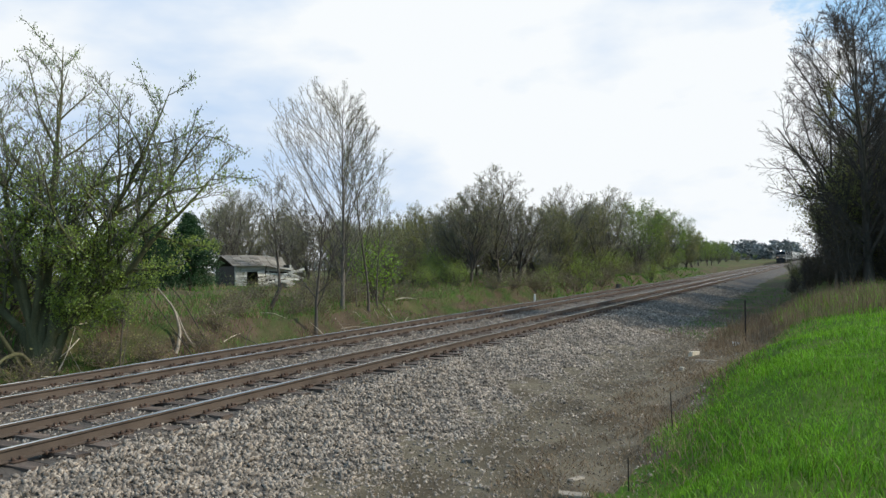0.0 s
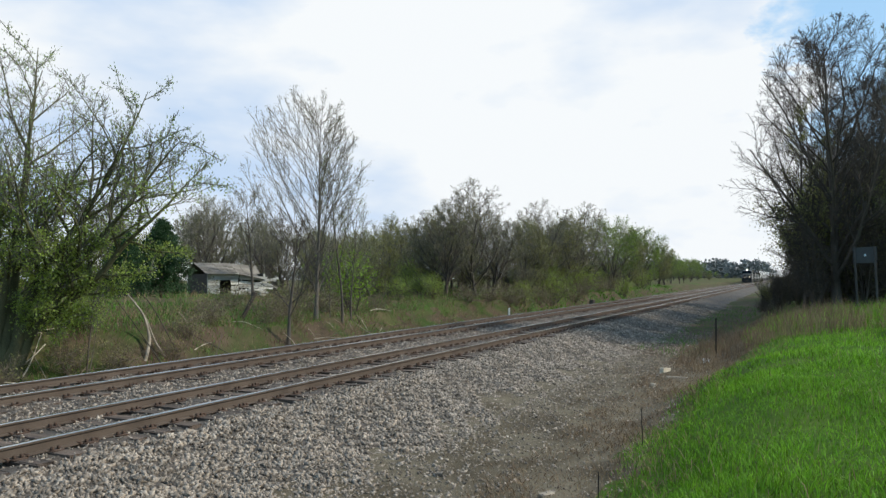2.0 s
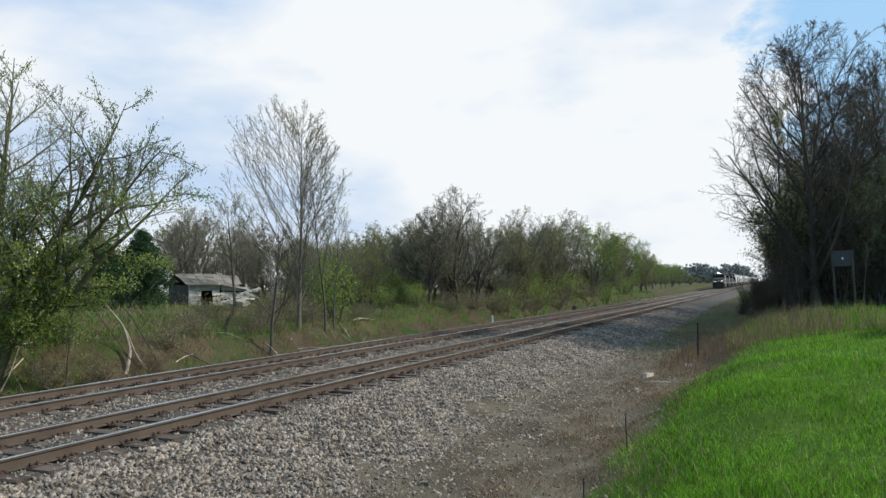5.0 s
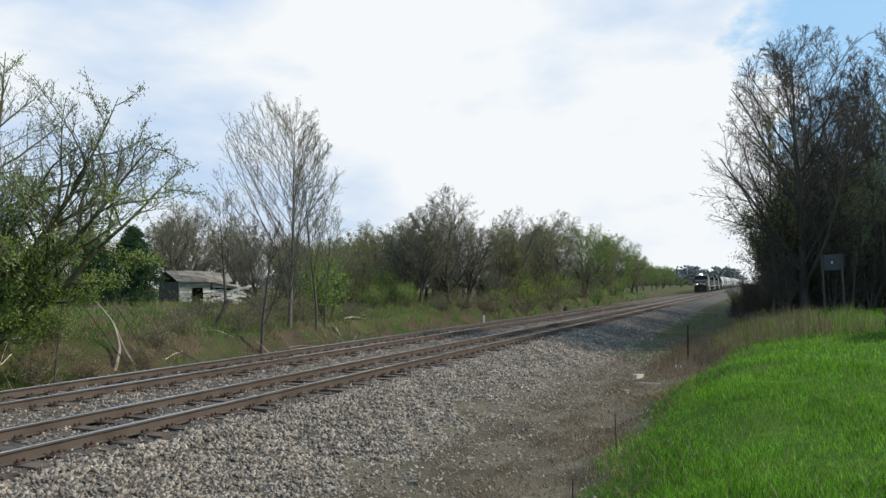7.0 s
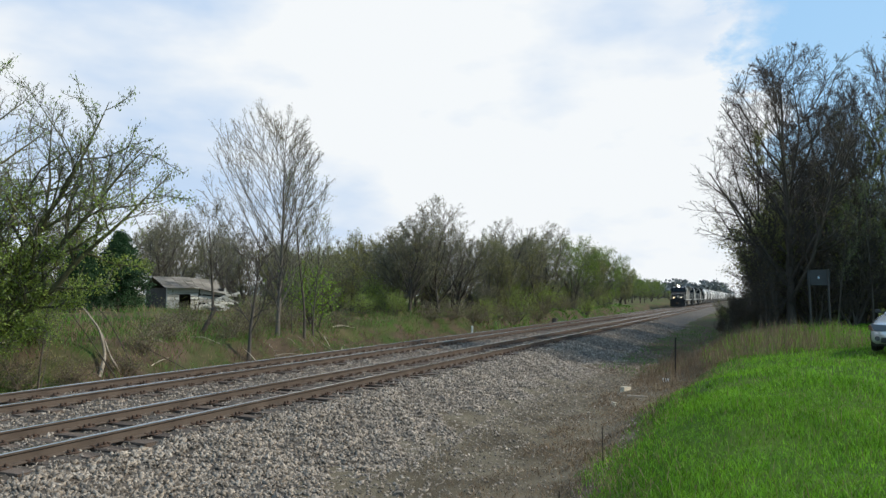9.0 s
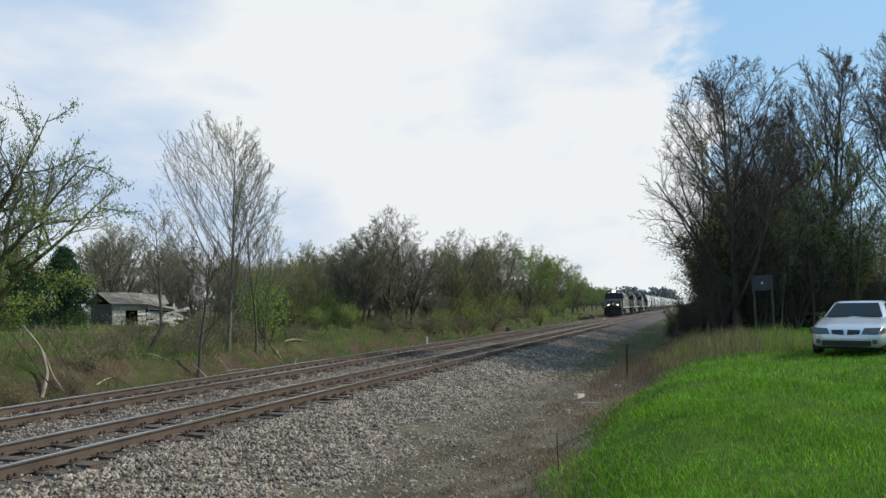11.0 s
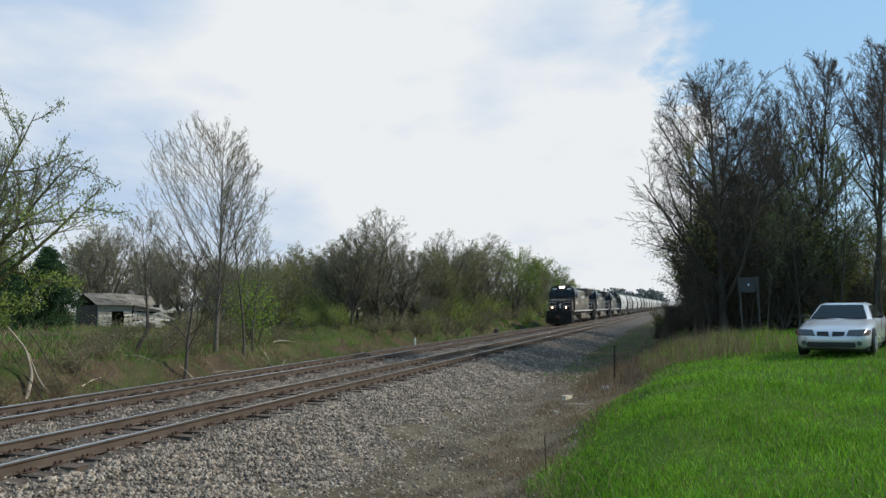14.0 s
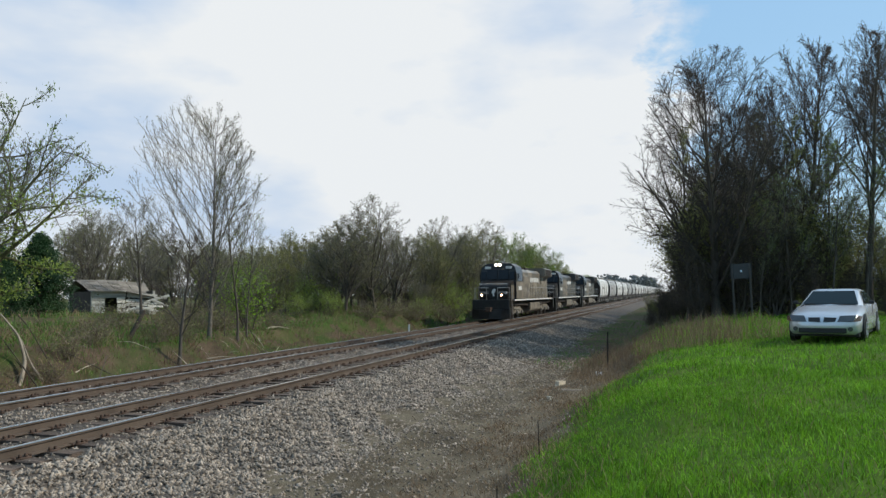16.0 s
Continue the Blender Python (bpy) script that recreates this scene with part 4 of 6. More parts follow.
# low scraggly tangle on the bank
TANGLE = [dict(n=9, start=0.1, angle=55, ratio=0.55, taper=0.3, steps=4, up=-0.02, wiggle=0.25, min_r=0.006),
          dict(n=6, start=0.1, angle=45, ratio=0.5, taper=0.3, steps=3, up=0.0, wiggle=0.25, min_r=0.005)]
tangle = tree("bramble", 144, 1.5, 0.02, TANGLE, M_DEADTWIG, M_DEADTWIG, M_LEAFOLIVE, 300, 0.05, label="low tangle of dead brambles on the bank", category="bush",
              group="brambles on the bank", stems=11, stem_spread=0.9, spread=0.12)
put(tangle, -20.8, 25.6, 0, 0.8)
for i, (x, y, s) in enumerate(((-21.4, 27.2, 1.0), (-22.2, 28.6, 1.1), (-20.4, 26.9, 0.7), (-19.4, 14.8, 0.9), (-19.0, 16.2, 0.7), (-19.0, 12.2, 0.9), (-21.3, 30.6, 1.0), (-18.9, 18.2, 0.7), (-19.6, 19.6, 0.8),
                               (-22.8, 31.4, 1.2), (-21.6, 36.2, 1.0), (-20.4, 46.6, 1.2), (-19.8, 49.2, 1.2), (-19.7, 52.4, 1.3), (-20.0, 55.0, 1.4), (-19.9, 60.5, 1.4), (-20.2, 64.0, 1.5), (-20.6, 21.8, 0.9),
                               (-20.0, 72.0, 1.6), (-20.4, 76.5, 1.6), (-20.6, 84.0, 1.7), (-20.6, 90.0, 1.7), (-22.0, 23.4, 0.9), (-24.0, 26.5, 1.0), (-23.2, 35.0, 1.2), (-25.0, 32.0, 1.1), (-27.0, 36.0, 1.3))):
    again(tangle, x, y, 77 * i, s)

CROWN = [dict(n=11, start=0.14, angle=46, fill=True, ratio=0.45, steps=6, up=0.05, wiggle=0.11, min_r=0.022),
         dict(n=9, start=0.15, angle=38, ratio=0.46, taper=0.4, steps=4, up=0.05, wiggle=0.14, min_r=0.015),
         dict(n=6, start=0.12, angle=38, ratio=0.5, taper=0.3, steps=3, up=0.04, wiggle=0.16, min_r=0.011),
         dict(n=3, start=0.2, angle=36, ratio=0.5, taper=0.3, steps=2, up=0.04, wiggle=0.16, min_r=0.009)]
thick_olive = tree("thicket_tree", 151, 7.6, 0.13, CROWN, M_BARK, M_TWIGGREY, M_LEAFOLIVE, 9000, 0.085, 1.4, label="thicket tree in olive-green bud beside the railway",
                   group="thicket beyond the tracks", spread=0.18, wiggle=0.05, stems=3, stem_spread=0.22, lobes=[(0, 0, 5.6, 3.0, 3.2), (0.6, 0.3, 3.0, 3.0, 2.8)])
thick_bare = tree("thicket_tree", 152, 7.8, 0.14, CROWN, M_BARKDARK, M_TWIGGREY, M_LEAFTAN, 6000, 0.06, 1.4, label="bare grey-brown thicket tree beside the railway",
                  group="thicket beyond the tracks", wiggle=0.06, stems=3, stem_spread=0.25, lobes=[(0, 0, 6.0, 3.2, 3.0), (-0.5, 0.3, 3.4, 3.0, 2.8)])
thick_green = tree("thicket_tree", 153, 7.4, 0.14, CROWN, M_BARK, M_TWIGGREY, M_LEAF, 9000, 0.09, 1.4, label="thicket tree in light green leaf beside the railway",
                   group="thicket beyond the tracks", spread=0.2, wiggle=0.06, stems=2, stem_spread=0.2, lobes=[(0, 0, 5.4, 3.1, 3.2), (0.4, 0.3, 2.8, 3.0, 2.6)])
put(thick_olive, -26.0, 41.5, 0, 0.55)
put(thick_bare, -21.8, 50.9, 0, 1.0)
put(thick_green, -22.0, 97.0, 0, 1.2)
for i, (x, y, s) in enumerate(((-30, 49, .62), (-32, 55.5, .8), (-28, 54, .8), (-23, 66, .9), (-24, 82, .95), (-22, 80, 1.05), (-27, 62, .85), (-22.4, 138, 1.0), (-22.6, 109, 1.15), (-26, 92, 1.0),
                               (-36, 64, .75), (-40, 68, .75), (-34, 47, .6), (-38, 54, .7), (-48, 41, .75), (-53, 44, .9), (-26, 45, .55), (-42, 40, .55), (-43, 52, .7), (-30, 78, .75), (-28, 89, .8), (-33, 97, .85), (-37, 83, .75), (-30, 108, .85), (-28, 122, .85), (-43, 79, .75), (-49, 71, .75), (-56, 63, .8), (-34, 51, .6), (-40, 56, .7), (-30, 62, .75))):
    again(thick_olive, x, y, 71 * i + 20, s * 0.95)
for i, (x, y, s) in enumerate(((-24.5, 50, .75), (-22.9, 48.2, .82), (-21.9, 55, .85), (-22.4, 70, 1.1), (-22, 86, 1.2), (-23.5, 58, .8), (-25, 73, .95), (-30, 57, .7), (-47, 50, 1.0), (-51, 55, 1.1),
                               (-43, 58, .75), (-34, 62, .75), (-23.4, 124, 1.1), (-45, 47, 0.9), (-38, 60, 0.7), (-31, 44, 0.6), (-41, 50, 0.8), (-45, 54.5, 0.9), (-38, 48.5, 0.6), (-37, 52, 0.65))):
    again(thick_bare, x, y, 83 * i + 45, s * 0.95)
for i, (x, y, s) in enumerate(((-22.4, 123, 1.2), (-23, 150, .9), (-24, 165, .75), (-25, 185, .7), (-31, 68, .7), (-26, 215, .8), (-28, 250, .8), (-25.5, 55, .6))):
    again(thick_green, x, y, 59 * i + 75, s)

g = np.random.default_rng(156)
for i in range(60):
    y = 45 + 75 * (i / 60)
    again((brush_olive, thick_olive, brush_dark)[int(g.integers(0, 3))], float(g.uniform(-36, -22.6)), float(y), float(g.uniform(0, 360)), float(g.uniform(0.32, 0.55)),
          label="tangled undergrowth below the thicket trees")

# low scrub that follows the line into the distance
g = np.random.default_rng(155)
for i in range(84):
    y = 62 + 400 * (i / 84) ** 1.25
    again((thick_bare, thick_olive, thick_green)[int(g.integers(0, 3))], float(g.uniform(-24.5, -20.5) - 0.012 * y - max(0, y - 130) * g.uniform(0, 0.22)), float(y), float(g.uniform(0, 360)), float(g.uniform(0.24, 0.52)),
          label="low budding scrub beside the railway")

# evergreens behind the willow
def evergreen(seed, height, label):
    g = np.random.default_rng(seed)
    top = empty("evergreen_tree", label=label, category="tree", group="evergreens")
    bm = bmesh.new()
    tube(bm, (0, 0, -0.1), (0, 0, height * 0.92), 0.14, 0.02, 8)
    part("trunk", bm, M_BARKDARK, top)
    n = 420
    h = height * (0.04 + 0.94 * g.uniform(0, 1, n) ** 0.9)
    reach = 0.46 * height * (1 - (h / height) ** 1.5) ** 0.9 * g.uniform(0.55, 1.08, n) + 0.12
    a = g.uniform(0, 6.283, n)
    p = np.zeros((n, 4, 3))
    for k, s in enumerate((0, 0.4, 0.75, 1.0)):
        p[:, k] = np.stack([np.cos(a) * reach * s, np.sin(a) * reach * s, h + reach * (0.25 * s - 0.15 * s * s)], -1)
    r = np.array([0.018, 0.012, 0.008, 0.004])[None] * np.ones((n, 1))
    v, f = tubes([(p, r)], [3])
    mesh_part("limb_whorl", np_mesh("limb_whorl", v, [f], M_BARKDARK), top)
    v, f = leaf_quads(g, p, 26000, 0.05, 2.8, 0.11)
    mesh_part("foliage", np_mesh("foliage", v, [f], M_NEEDLE), top)
    return top


pine = evergreen(161, 4.6, "dark green bushy evergreen beside the old shed")
put(pine, -33.5, 31.5, 0, 1.0)
again(pine, -33.8, 29.2, 120, 0.82)
again(pine, -35.0, 30.2, 200, 0.85)

# wooded skyline at the end of the line, its colour greyed and lightened for haze
g = np.random.default_rng(171)
n = 420
cx = np.concatenate([g.uniform(-170, -17, 240), g.uniform(-600, -120, 130), g.uniform(24, 260, 50)])
cy = g.uniform(520, 700, n) + 0.1 * np.abs(cx)
ch = g.uniform(10, 16, n)
cr = g.uniform(4, 8, n)
m = 70
off = unit(g.normal(0, 1, (n, m, 3))) * g.uniform(0.55, 1.0, (n, m, 1))
c = np.stack([cx, cy, ch * 0.55], -1)[:, None] + off * np.stack([cr, cr, ch * 0.48], -1)[:, None]
c = c.reshape(-1, 3)
a = unit(g.normal(0, 1, c.shape))
b = unit(np.cross(a, g.normal(0, 1, c.shape)))
s = g.uniform(0.7, 1.7, (len(c), 1))
v = np.stack([c - a * s, c + b * s * 0.7, c + a * s, c - b * s * 0.7], 1).reshape(-1, 3)
far = new("far_woods", np_mesh("far_woods", v, [np.arange(len(v)).reshape(-1, 4)], material("haze_tinted_far_foliage", (0.12, 0.13, 0.125), (0.20, 0.21, 0.195), 0.95, scale=0.05, fine=0.6, per_piece=0.3)))
tagged(far, "grey-green woods along the horizon, haze mixed into their colour", "woods", kind="stuff")


# ---- train ----
M_BLACK = material("black_locomotive_paint", (0.008, 0.008, 0.009), (0.020, 0.019, 0.018), 0.32, scale=1.2, fine=20, stain=(0.06, 0.05, 0.04), stain_scale=0.9, stain_amount=0.4, spec=0.35)
# pale tan for dust, with sunlight on these parts mixed into the colour
M_SUNDUST = material("dusty_sunlit_black_paint", (0.11, 0.096, 0.075), (0.32, 0.275, 0.21), 0.6, scale=1.5, fine=25, stain=(0.05, 0.044, 0.038), stain_scale=1.4, stain_amount=0.6)
# black paint coloured tan for sunlight and sky glare on the leader's sides
M_SUNBLACK = material("sunlit_tan_black_paint", (0.075, 0.062, 0.046), (0.23, 0.195, 0.145), 0.42, scale=0.9, fine=18, stain=(0.36, 0.30, 0.215), stain_scale=0.7, stain_amount=0.6, spec=0.5)
# darker version of the side finish for the trailing engines
M_DULLBLACK = material("dull_black_paint", (0.02, 0.018, 0.016), (0.075, 0.065, 0.052), 0.4, scale=0.9, fine=18, stain=(0.15, 0.125, 0.095), stain_scale=0.7, stain_amount=0.5, spec=0.5)
M_UNDER = material("grimy_running_gear", (0.018, 0.015, 0.013), (0.07, 0.055, 0.045), 0.8, 0.1, scale=3, fine=40, bump=0.2)
M_SILVER = material("worn_silver_metal", (0.30, 0.29, 0.27), (0.50, 0.48, 0.45), 0.45, 0.6, scale=3, fine=40)
M_WHITE = material("white_marking_paint", (0.55, 0.54, 0.50), (0.76, 0.75, 0.71), 0.6, scale=3, fine=30)
M_CABGLASS = glassy("cab_glass", (0.008, 0.011, 0.014), 0.05)
M_CABGLASS.node_tree.nodes["Principled BSDF"].inputs["Specular IOR Level"].default_value = 0.25
M_HEAD = glow("lit_headlight", (1.0, 0.84, 0.60), 45.0)
M_DITCH = glow("lit_ditch_light", (1.0, 0.55, 0.34), 16.0)
M_WHEEL = material("steel_wheel", (0.06, 0.05, 0.045), (0.16, 0.14, 0.125), 0.5, 0.6, scale=4, fine=30)
M_HOPPER = material("white_hopper_paint", (0.60, 0.59, 0.56), (0.78, 0.77, 0.74), 0.55, scale=0.8, fine=14, stain=(0.34, 0.30, 0.25), stain_scale=0.9, stain_amount=0.5, stretch=(1, 1, 0.4))
M_HOPPERGREY = material("grey_hopper_paint", (0.33, 0.33, 0.32), (0.48, 0.48, 0.47), 0.55, scale=0.8, fine=14, stain=(0.22, 0.18, 0.14), stain_scale=0.9, stain_amount=0.5, stretch=(1, 1, 0.4))
# shading of the hopper ribs and bays, put into a darker grey
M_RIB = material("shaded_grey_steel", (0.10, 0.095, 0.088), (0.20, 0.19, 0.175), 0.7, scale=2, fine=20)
WHEELSETS = []


def wheelset(parent, y, radius):
    bm = bmesh.new()
    tube(bm, (-0.95, 0, 0), (0.95, 0, 0), 0.09, sides=10)
    for s in (-1, 1):
        tube(bm, (s * 0.70, 0, 0), (s * 0.83, 0, 0), radius, sides=24)
        tube(bm, (s * 0.66, 0, 0), (s * 0.70, 0, 0), radius + 0.028, sides=24)
        tube(bm, (s * 0.83, 0, 0), (s * 0.86, 0, 0), radius * 0.45, sides=14)
        box(bm, s * 0.845 - 0.02, s * 0.845 + 0.02, -radius * 0.7, radius * 0.7, -0.05, 0.05)
    ob = part("wheelset", bm, M_WHEEL, parent)
    ob.location = (0, y, radius)
    return ob


def truck(parent, y, axles, radius, span, name="truck"):
    """A bogie with its side frames and wheelsets, standing at y along its vehicle."""
    base = empty(name)
    base.parent = parent
    base.location = (0, y, 0)
    for s in (-1, 1):
        bm = bmesh.new()
        hw = span / 2 + 0.35
        prism(bm, [(-hw, 0.50), (-hw, 0.72), (-hw * 0.55, 0.98), (hw * 0.55, 0.98), (hw, 0.72), (hw, 0.50), (hw * 0.6, 0.42), (0, 0.52), (-hw * 0.6, 0.42)], s * 0.98, s * 1.14)
        for a in axles:
            box(bm, s * 1.14 - 0.03, s * 1.14 + 0.1, a - 0.16, a + 0.16, radius - 0.16, radius + 0.16, 0.03, slot=1)
            tube(bm, (s * 1.1, a, radius), (s * 1.28, a, radius), 0.09, sides=10, slot=1)
        for a in np.linspace(-span * 0.28, span * 0.28, 2):
            tube(bm, (s * 1.07, a, 0.6), (s * 1.07, a, 1.02), 0.11, sides=10)
        tube(bm, (s * 1.17, -hw * 0.5, 0.8), (s * 1.17, hw * 0.5, 0.8), 0.05, sides=8)
        part("side_frame", bm, [M_SUNDUST, M_SILVER], base)
    bm = bmesh.new()
    box(bm, -0.95, 0.95, -span * 0.3, span * 0.3, 0.55, 0.85, 0.04)
    part("bolster", bm, M_UNDER, base)
    return base, [wheelset(base, a, radius) for a in axles]


def locomotive(label, leading):
    L = 22.3
    skin = M_SUNBLACK if leading else M_DULLBLACK
    top = empty("locomotive", label=label, category="locomotive", group="locomotives at the head of the train")
    # frame, deck and sill
    bm = bmesh.new()
    prism(bm, [(0.9, 1.5), (0.9, 1.2), (2.0, 1.12), (8.6, 1.05), (9.0, 0.95), (14.4, 0.95), (14.8, 1.05), (20.4, 1.12), (21.4, 1.2), (21.4, 1.5)], -1.2, 1.2)
    box(bm, -1.53, 1.53, 0.75, 21.55, 1.5, 1.6, 0.015)
    part("underframe", bm, M_UNDER, top)
    for s in (-1, 1):
        bm = bmesh.new()
        box(bm, min(s * 1.53, s * 1.555), max(s * 1.53, s * 1.555), 2.2, 20.2, 1.49, 1.605)
        part("sill_stripe", bm, M_WHITE, top, "pale stripe along the side sill")
    # pilot, plough, steps and coupler
    bm = bmesh.new()
    box(bm, -1.48, 1.48, 0.35, 0.95, 0.85, 1.62, 0.04)
    prism(bm, [(-1.5, 0.95), (1.5, 0.95), (1.5, 0.35), (0.9, 0.05), (0, -0.18), (-0.9, 0.05), (-1.5, 0.35)], 0.12, 0.86, "z")
    part("pilot", bm, M_BLACK, top, "black pilot and snow plough")
    for s in (-1, 1):
        bm = bmesh.new()
        for k in range(4):
            box(bm, s * 1.27 - 0.24, s * 1.27 + 0.24, 0.95 + 0.04 * k, 1.3 + 0.04 * k, 0.42 + 0.28 * k, 0.46 + 0.28 * k)
        box(bm, s * 1.52 - 0.015, s * 1.52 + 0.015, 0.92, 1.45, 0.4, 1.5)
        part("step_well", bm, M_UNDER, top)
    bm = bmesh.new()
    box(bm, -0.16, 0.16, -0.35, 0.5, 0.72, 1.0, 0.04)
    box(bm, -0.24, 0.2, -0.5, -0.2, 0.68, 1.04, 0.05)
    part("coupler", bm, M_RUST, top)
    bm = bmesh.new()
    box(bm, -1.45, 1.45, 21.3, 21.9, 0.6, 1.6, 0.04)
    box(bm, -0.16, 0.16, 21.8, L + 0.2, 0.72, 1.0, 0.04)
    part("rear_pilot", bm, M_BLACK, top)
    # nose
    bm = bmesh.new()
    prism(bm, [(1.35, 1.6), (1.30, 2.62), (1.45, 2.78), (2.85, 3.16), (2.85, 1.6)], -1.36, 1.36)
    for v in bm.verts:
        if v.co.y < 1.5:
            v.co.x *= 0.84
    bmesh.ops.bevel(bm, geom=[e for e in bm.edges if e.calc_face_angle(0) > 0.4], offset=0.05, segments=2, affect="EDGES")
    part("nose", bm, M_BLACK, top, "black sloping nose")
    bm = bmesh.new()
    box(bm, -0.36, 0.36, 1.285, 1.32, 1.68, 2.5, 0.02)
    part("nose_door", bm, M_BLACK, top)
    bm = bmesh.new()
    prism(bm, [(-0.16, 2.15), (-0.05, 2.42), (0.16, 2.5), (0.2, 2.32), (0.06, 2.12), (0.1, 1.9), (-0.02, 1.88), (-0.06, 2.1)], 1.262, 1.28, "y")
    part("emblem", bm, M_WHITE, top, "small white emblem on the nose")
    for z in (2.08, 2.2, 2.55):
        bm = bmesh.new()
        for x0, x1 in ((-1.12, -0.4), (0.4, 1.12)):
            box(bm, x0, x1, 1.285, 1.335, z, z + 0.035)
        part("nose_stripe", bm, M_WHITE, top, "thin white stripe across the nose")
    # cab
    bm = bmesh.new()
    sec = [(-1.52, 1.6), (-1.52, 3.75), (-1.36, 4.28), (-0.95, 4.56), (0.95, 4.56), (1.36, 4.28), (1.52, 3.75), (1.52, 1.6)]
    prism(bm, sec, 2.8, 5.7, "y")
    for v in bm.verts:
        if v.co.y < 3:
            v.co.y += max(0, v.co.z - 3.1) * 0.30
    bmesh.ops.bevel(bm, geom=[e for e in bm.edges if e.calc_face_angle(0) > 0.3], offset=0.035, segments=2, affect="EDGES")
    part("cab", bm, M_BLACK, top, "black wide-nosed driver's cab")
    for x0, x1 in ((-1.36, -0.98), (-0.9, -0.06), (0.06, 0.9), (0.98, 1.36)):
        bm = bmesh.new()
        z1 = 4.02 if abs(x0 + x1) < 1.5 else 3.86
        for y0, zz in ((0, 0),):
            f = [(x0, 3.26), (x1, 3.26), (x1, z1), (x0, z1)]
            a = [bm.verts.new((x, 2.785 + (z - 3.1) * 0.30, z)) for x, z in f]
            b = [bm.verts.new((x, 2.82 + (z - 3.1) * 0.30, z)) for x, z in f]
            bm.faces.new(a)
            for i in range(4):
                bm.faces.new((a[i], b[i], b[(i + 1) % 4], a[(i + 1) % 4]))
        bmesh.ops.recalc_face_normals(bm, faces=bm.faces)
        part("windscreen", bm, M_CABGLASS, top, "dark cab windscreen pane")
    for s in (-1, 1):
        # added side plates carry the sunlit tone; the front stays plain black
        bm = bmesh.new()
        box(bm, s * 1.522 - 0.008, s * 1.522 + 0.008, 2.9, 5.64, 1.66, 3.04, 0.004)
        part("cab_side_sheen", bm, skin, top, "thin added plate with the cab side's lighter sunlit tone")
        bm = bmesh.new()
        box(bm, s * 1.345 - 0.01, s * 1.345 + 0.02, 1.75, 2.8, 1.66, 2.75, 0.004)
        part("nose_side_sheen", bm, skin, top, "thin added plate with the nose side's lighter sunlit tone")
        for y0, y1 in ((3.55, 4.25), (4.4, 5.1)):
            bm = bmesh.new()
            box(bm, s * 1.525 - 0.012, s * 1.525 + 0.012, y0, y1, 3.12, 3.74, 0.008)
            part("side_window", bm, M_CABGLASS, top)
        bm = bmesh.new()
        box(bm, s * 1.537 - 0.008, s * 1.537 + 0.008, 3.7, 4.9, 2.35, 2.68)
        part("number_bar", bm, M_WHITE, top, "plain white bar on the cab side")
        bm = bmesh.new()
        box(bm, s * 0.86 - 0.24, s * 0.86 + 0.24, 3.04, 3.22, 4.1, 4.3, 0.02, m=None)
        part("number_board", bm, M_WHITE, top, "unlit pale number board")
        bm = bmesh.new()
        box(bm, s * 1.62 - 0.03, s * 1.62 + 0.03, 3.4, 3.5, 3.3, 3.7, 0.01)
        part("mirror", bm, M_BLACK, top)
    # headlight and ditch lights
    bm = bmesh.new()
    box(bm, -0.38, 0.38, 3.02, 3.4, 4.26, 4.56, 0.05)
    house = part("headlight_housing", bm, M_BLACK, top)
    for x in (-0.16, 0.16):
        bm = bmesh.new()
        tube(bm, (x, 3.03, 4.41), (x, 2.97, 4.41), 0.085, 0.10, 14)
        part("headlight", bm, M_HEAD if leading else M_SILVER, house, "bright lit headlight" if leading else "")
    for s in (-1, 1):
        bm = bmesh.new()
        tube(bm, (s * 0.8, 0.72, 1.98), (s * 0.8, 0.64, 1.98), 0.07, 0.08, 14)
        part("ditch_light", bm, M_DITCH if leading else M_SILVER, top, "lit ditch light" if leading else "")
        bm = bmesh.new()
        box(bm, s * 0.8 - 0.14, s * 0.8 + 0.14, 0.72, 0.95, 1.84, 2.12, 0.03)
        tube(bm, (s * 0.8, 0.85, 1.58), (s * 0.8, 0.85, 1.86), 0.05)
        part("light_bracket", bm, M_BLACK, top)
    # hood with doors and louvres
    bm = bmesh.new()
    prism(bm, [(-0.95, 1.6), (-0.95, 3.95), (-0.72, 4.22), (0.72, 4.22), (0.95, 3.95), (0.95, 1.6)], 5.7, 20.9, "y")
    part("hood", bm, skin, top, "long black engine hood with paler tan patches")
    for s in (-1, 1):
        for k in range(17):
            bm = bmesh.new()
            y = 9.2 + 0.66 * k
            box(bm, s * 0.965 - 0.018, s * 0.965 + 0.018, y, y + 0.6, 1.75, 3.0 if k % 3 else 3.6, 0.01)
            part("hood_door", bm, M_SUNDUST if k % 4 == 1 else skin, top)
        for k in range(6):
            bm = bmesh.new()
            box(bm, s * 0.99 - 0.012, s * 0.99 + 0.012, 10.2 + 0.95 * k, 10.9 + 0.95 * k, 3.12, 3.5)
            part("lettering_bar", bm, M_WHITE, top, "plain white bar of lettering")
        bm = bmesh.new()
        for k in range(12):
            box(bm, s * 1.5 - 0.02, s * 1.5 + 0.02, 17.0, 20.3, 3.78 + 0.055 * k, 3.81 + 0.055 * k)
        part("radiator_grille", bm, M_UNDER, top)
    bm = bmesh.new()
    box(bm, 0.3, 1.5, 5.75, 8.9, 1.6, 3.55, 0.05)
    box(bm, -1.5, -0.3, 5.75, 7.6, 1.6, 3.2, 0.05)
    part("equipment_cabinet", bm, M_SUNDUST, top, "pale grey equipment cabinet behind the cab")
    bm = bmesh.new()
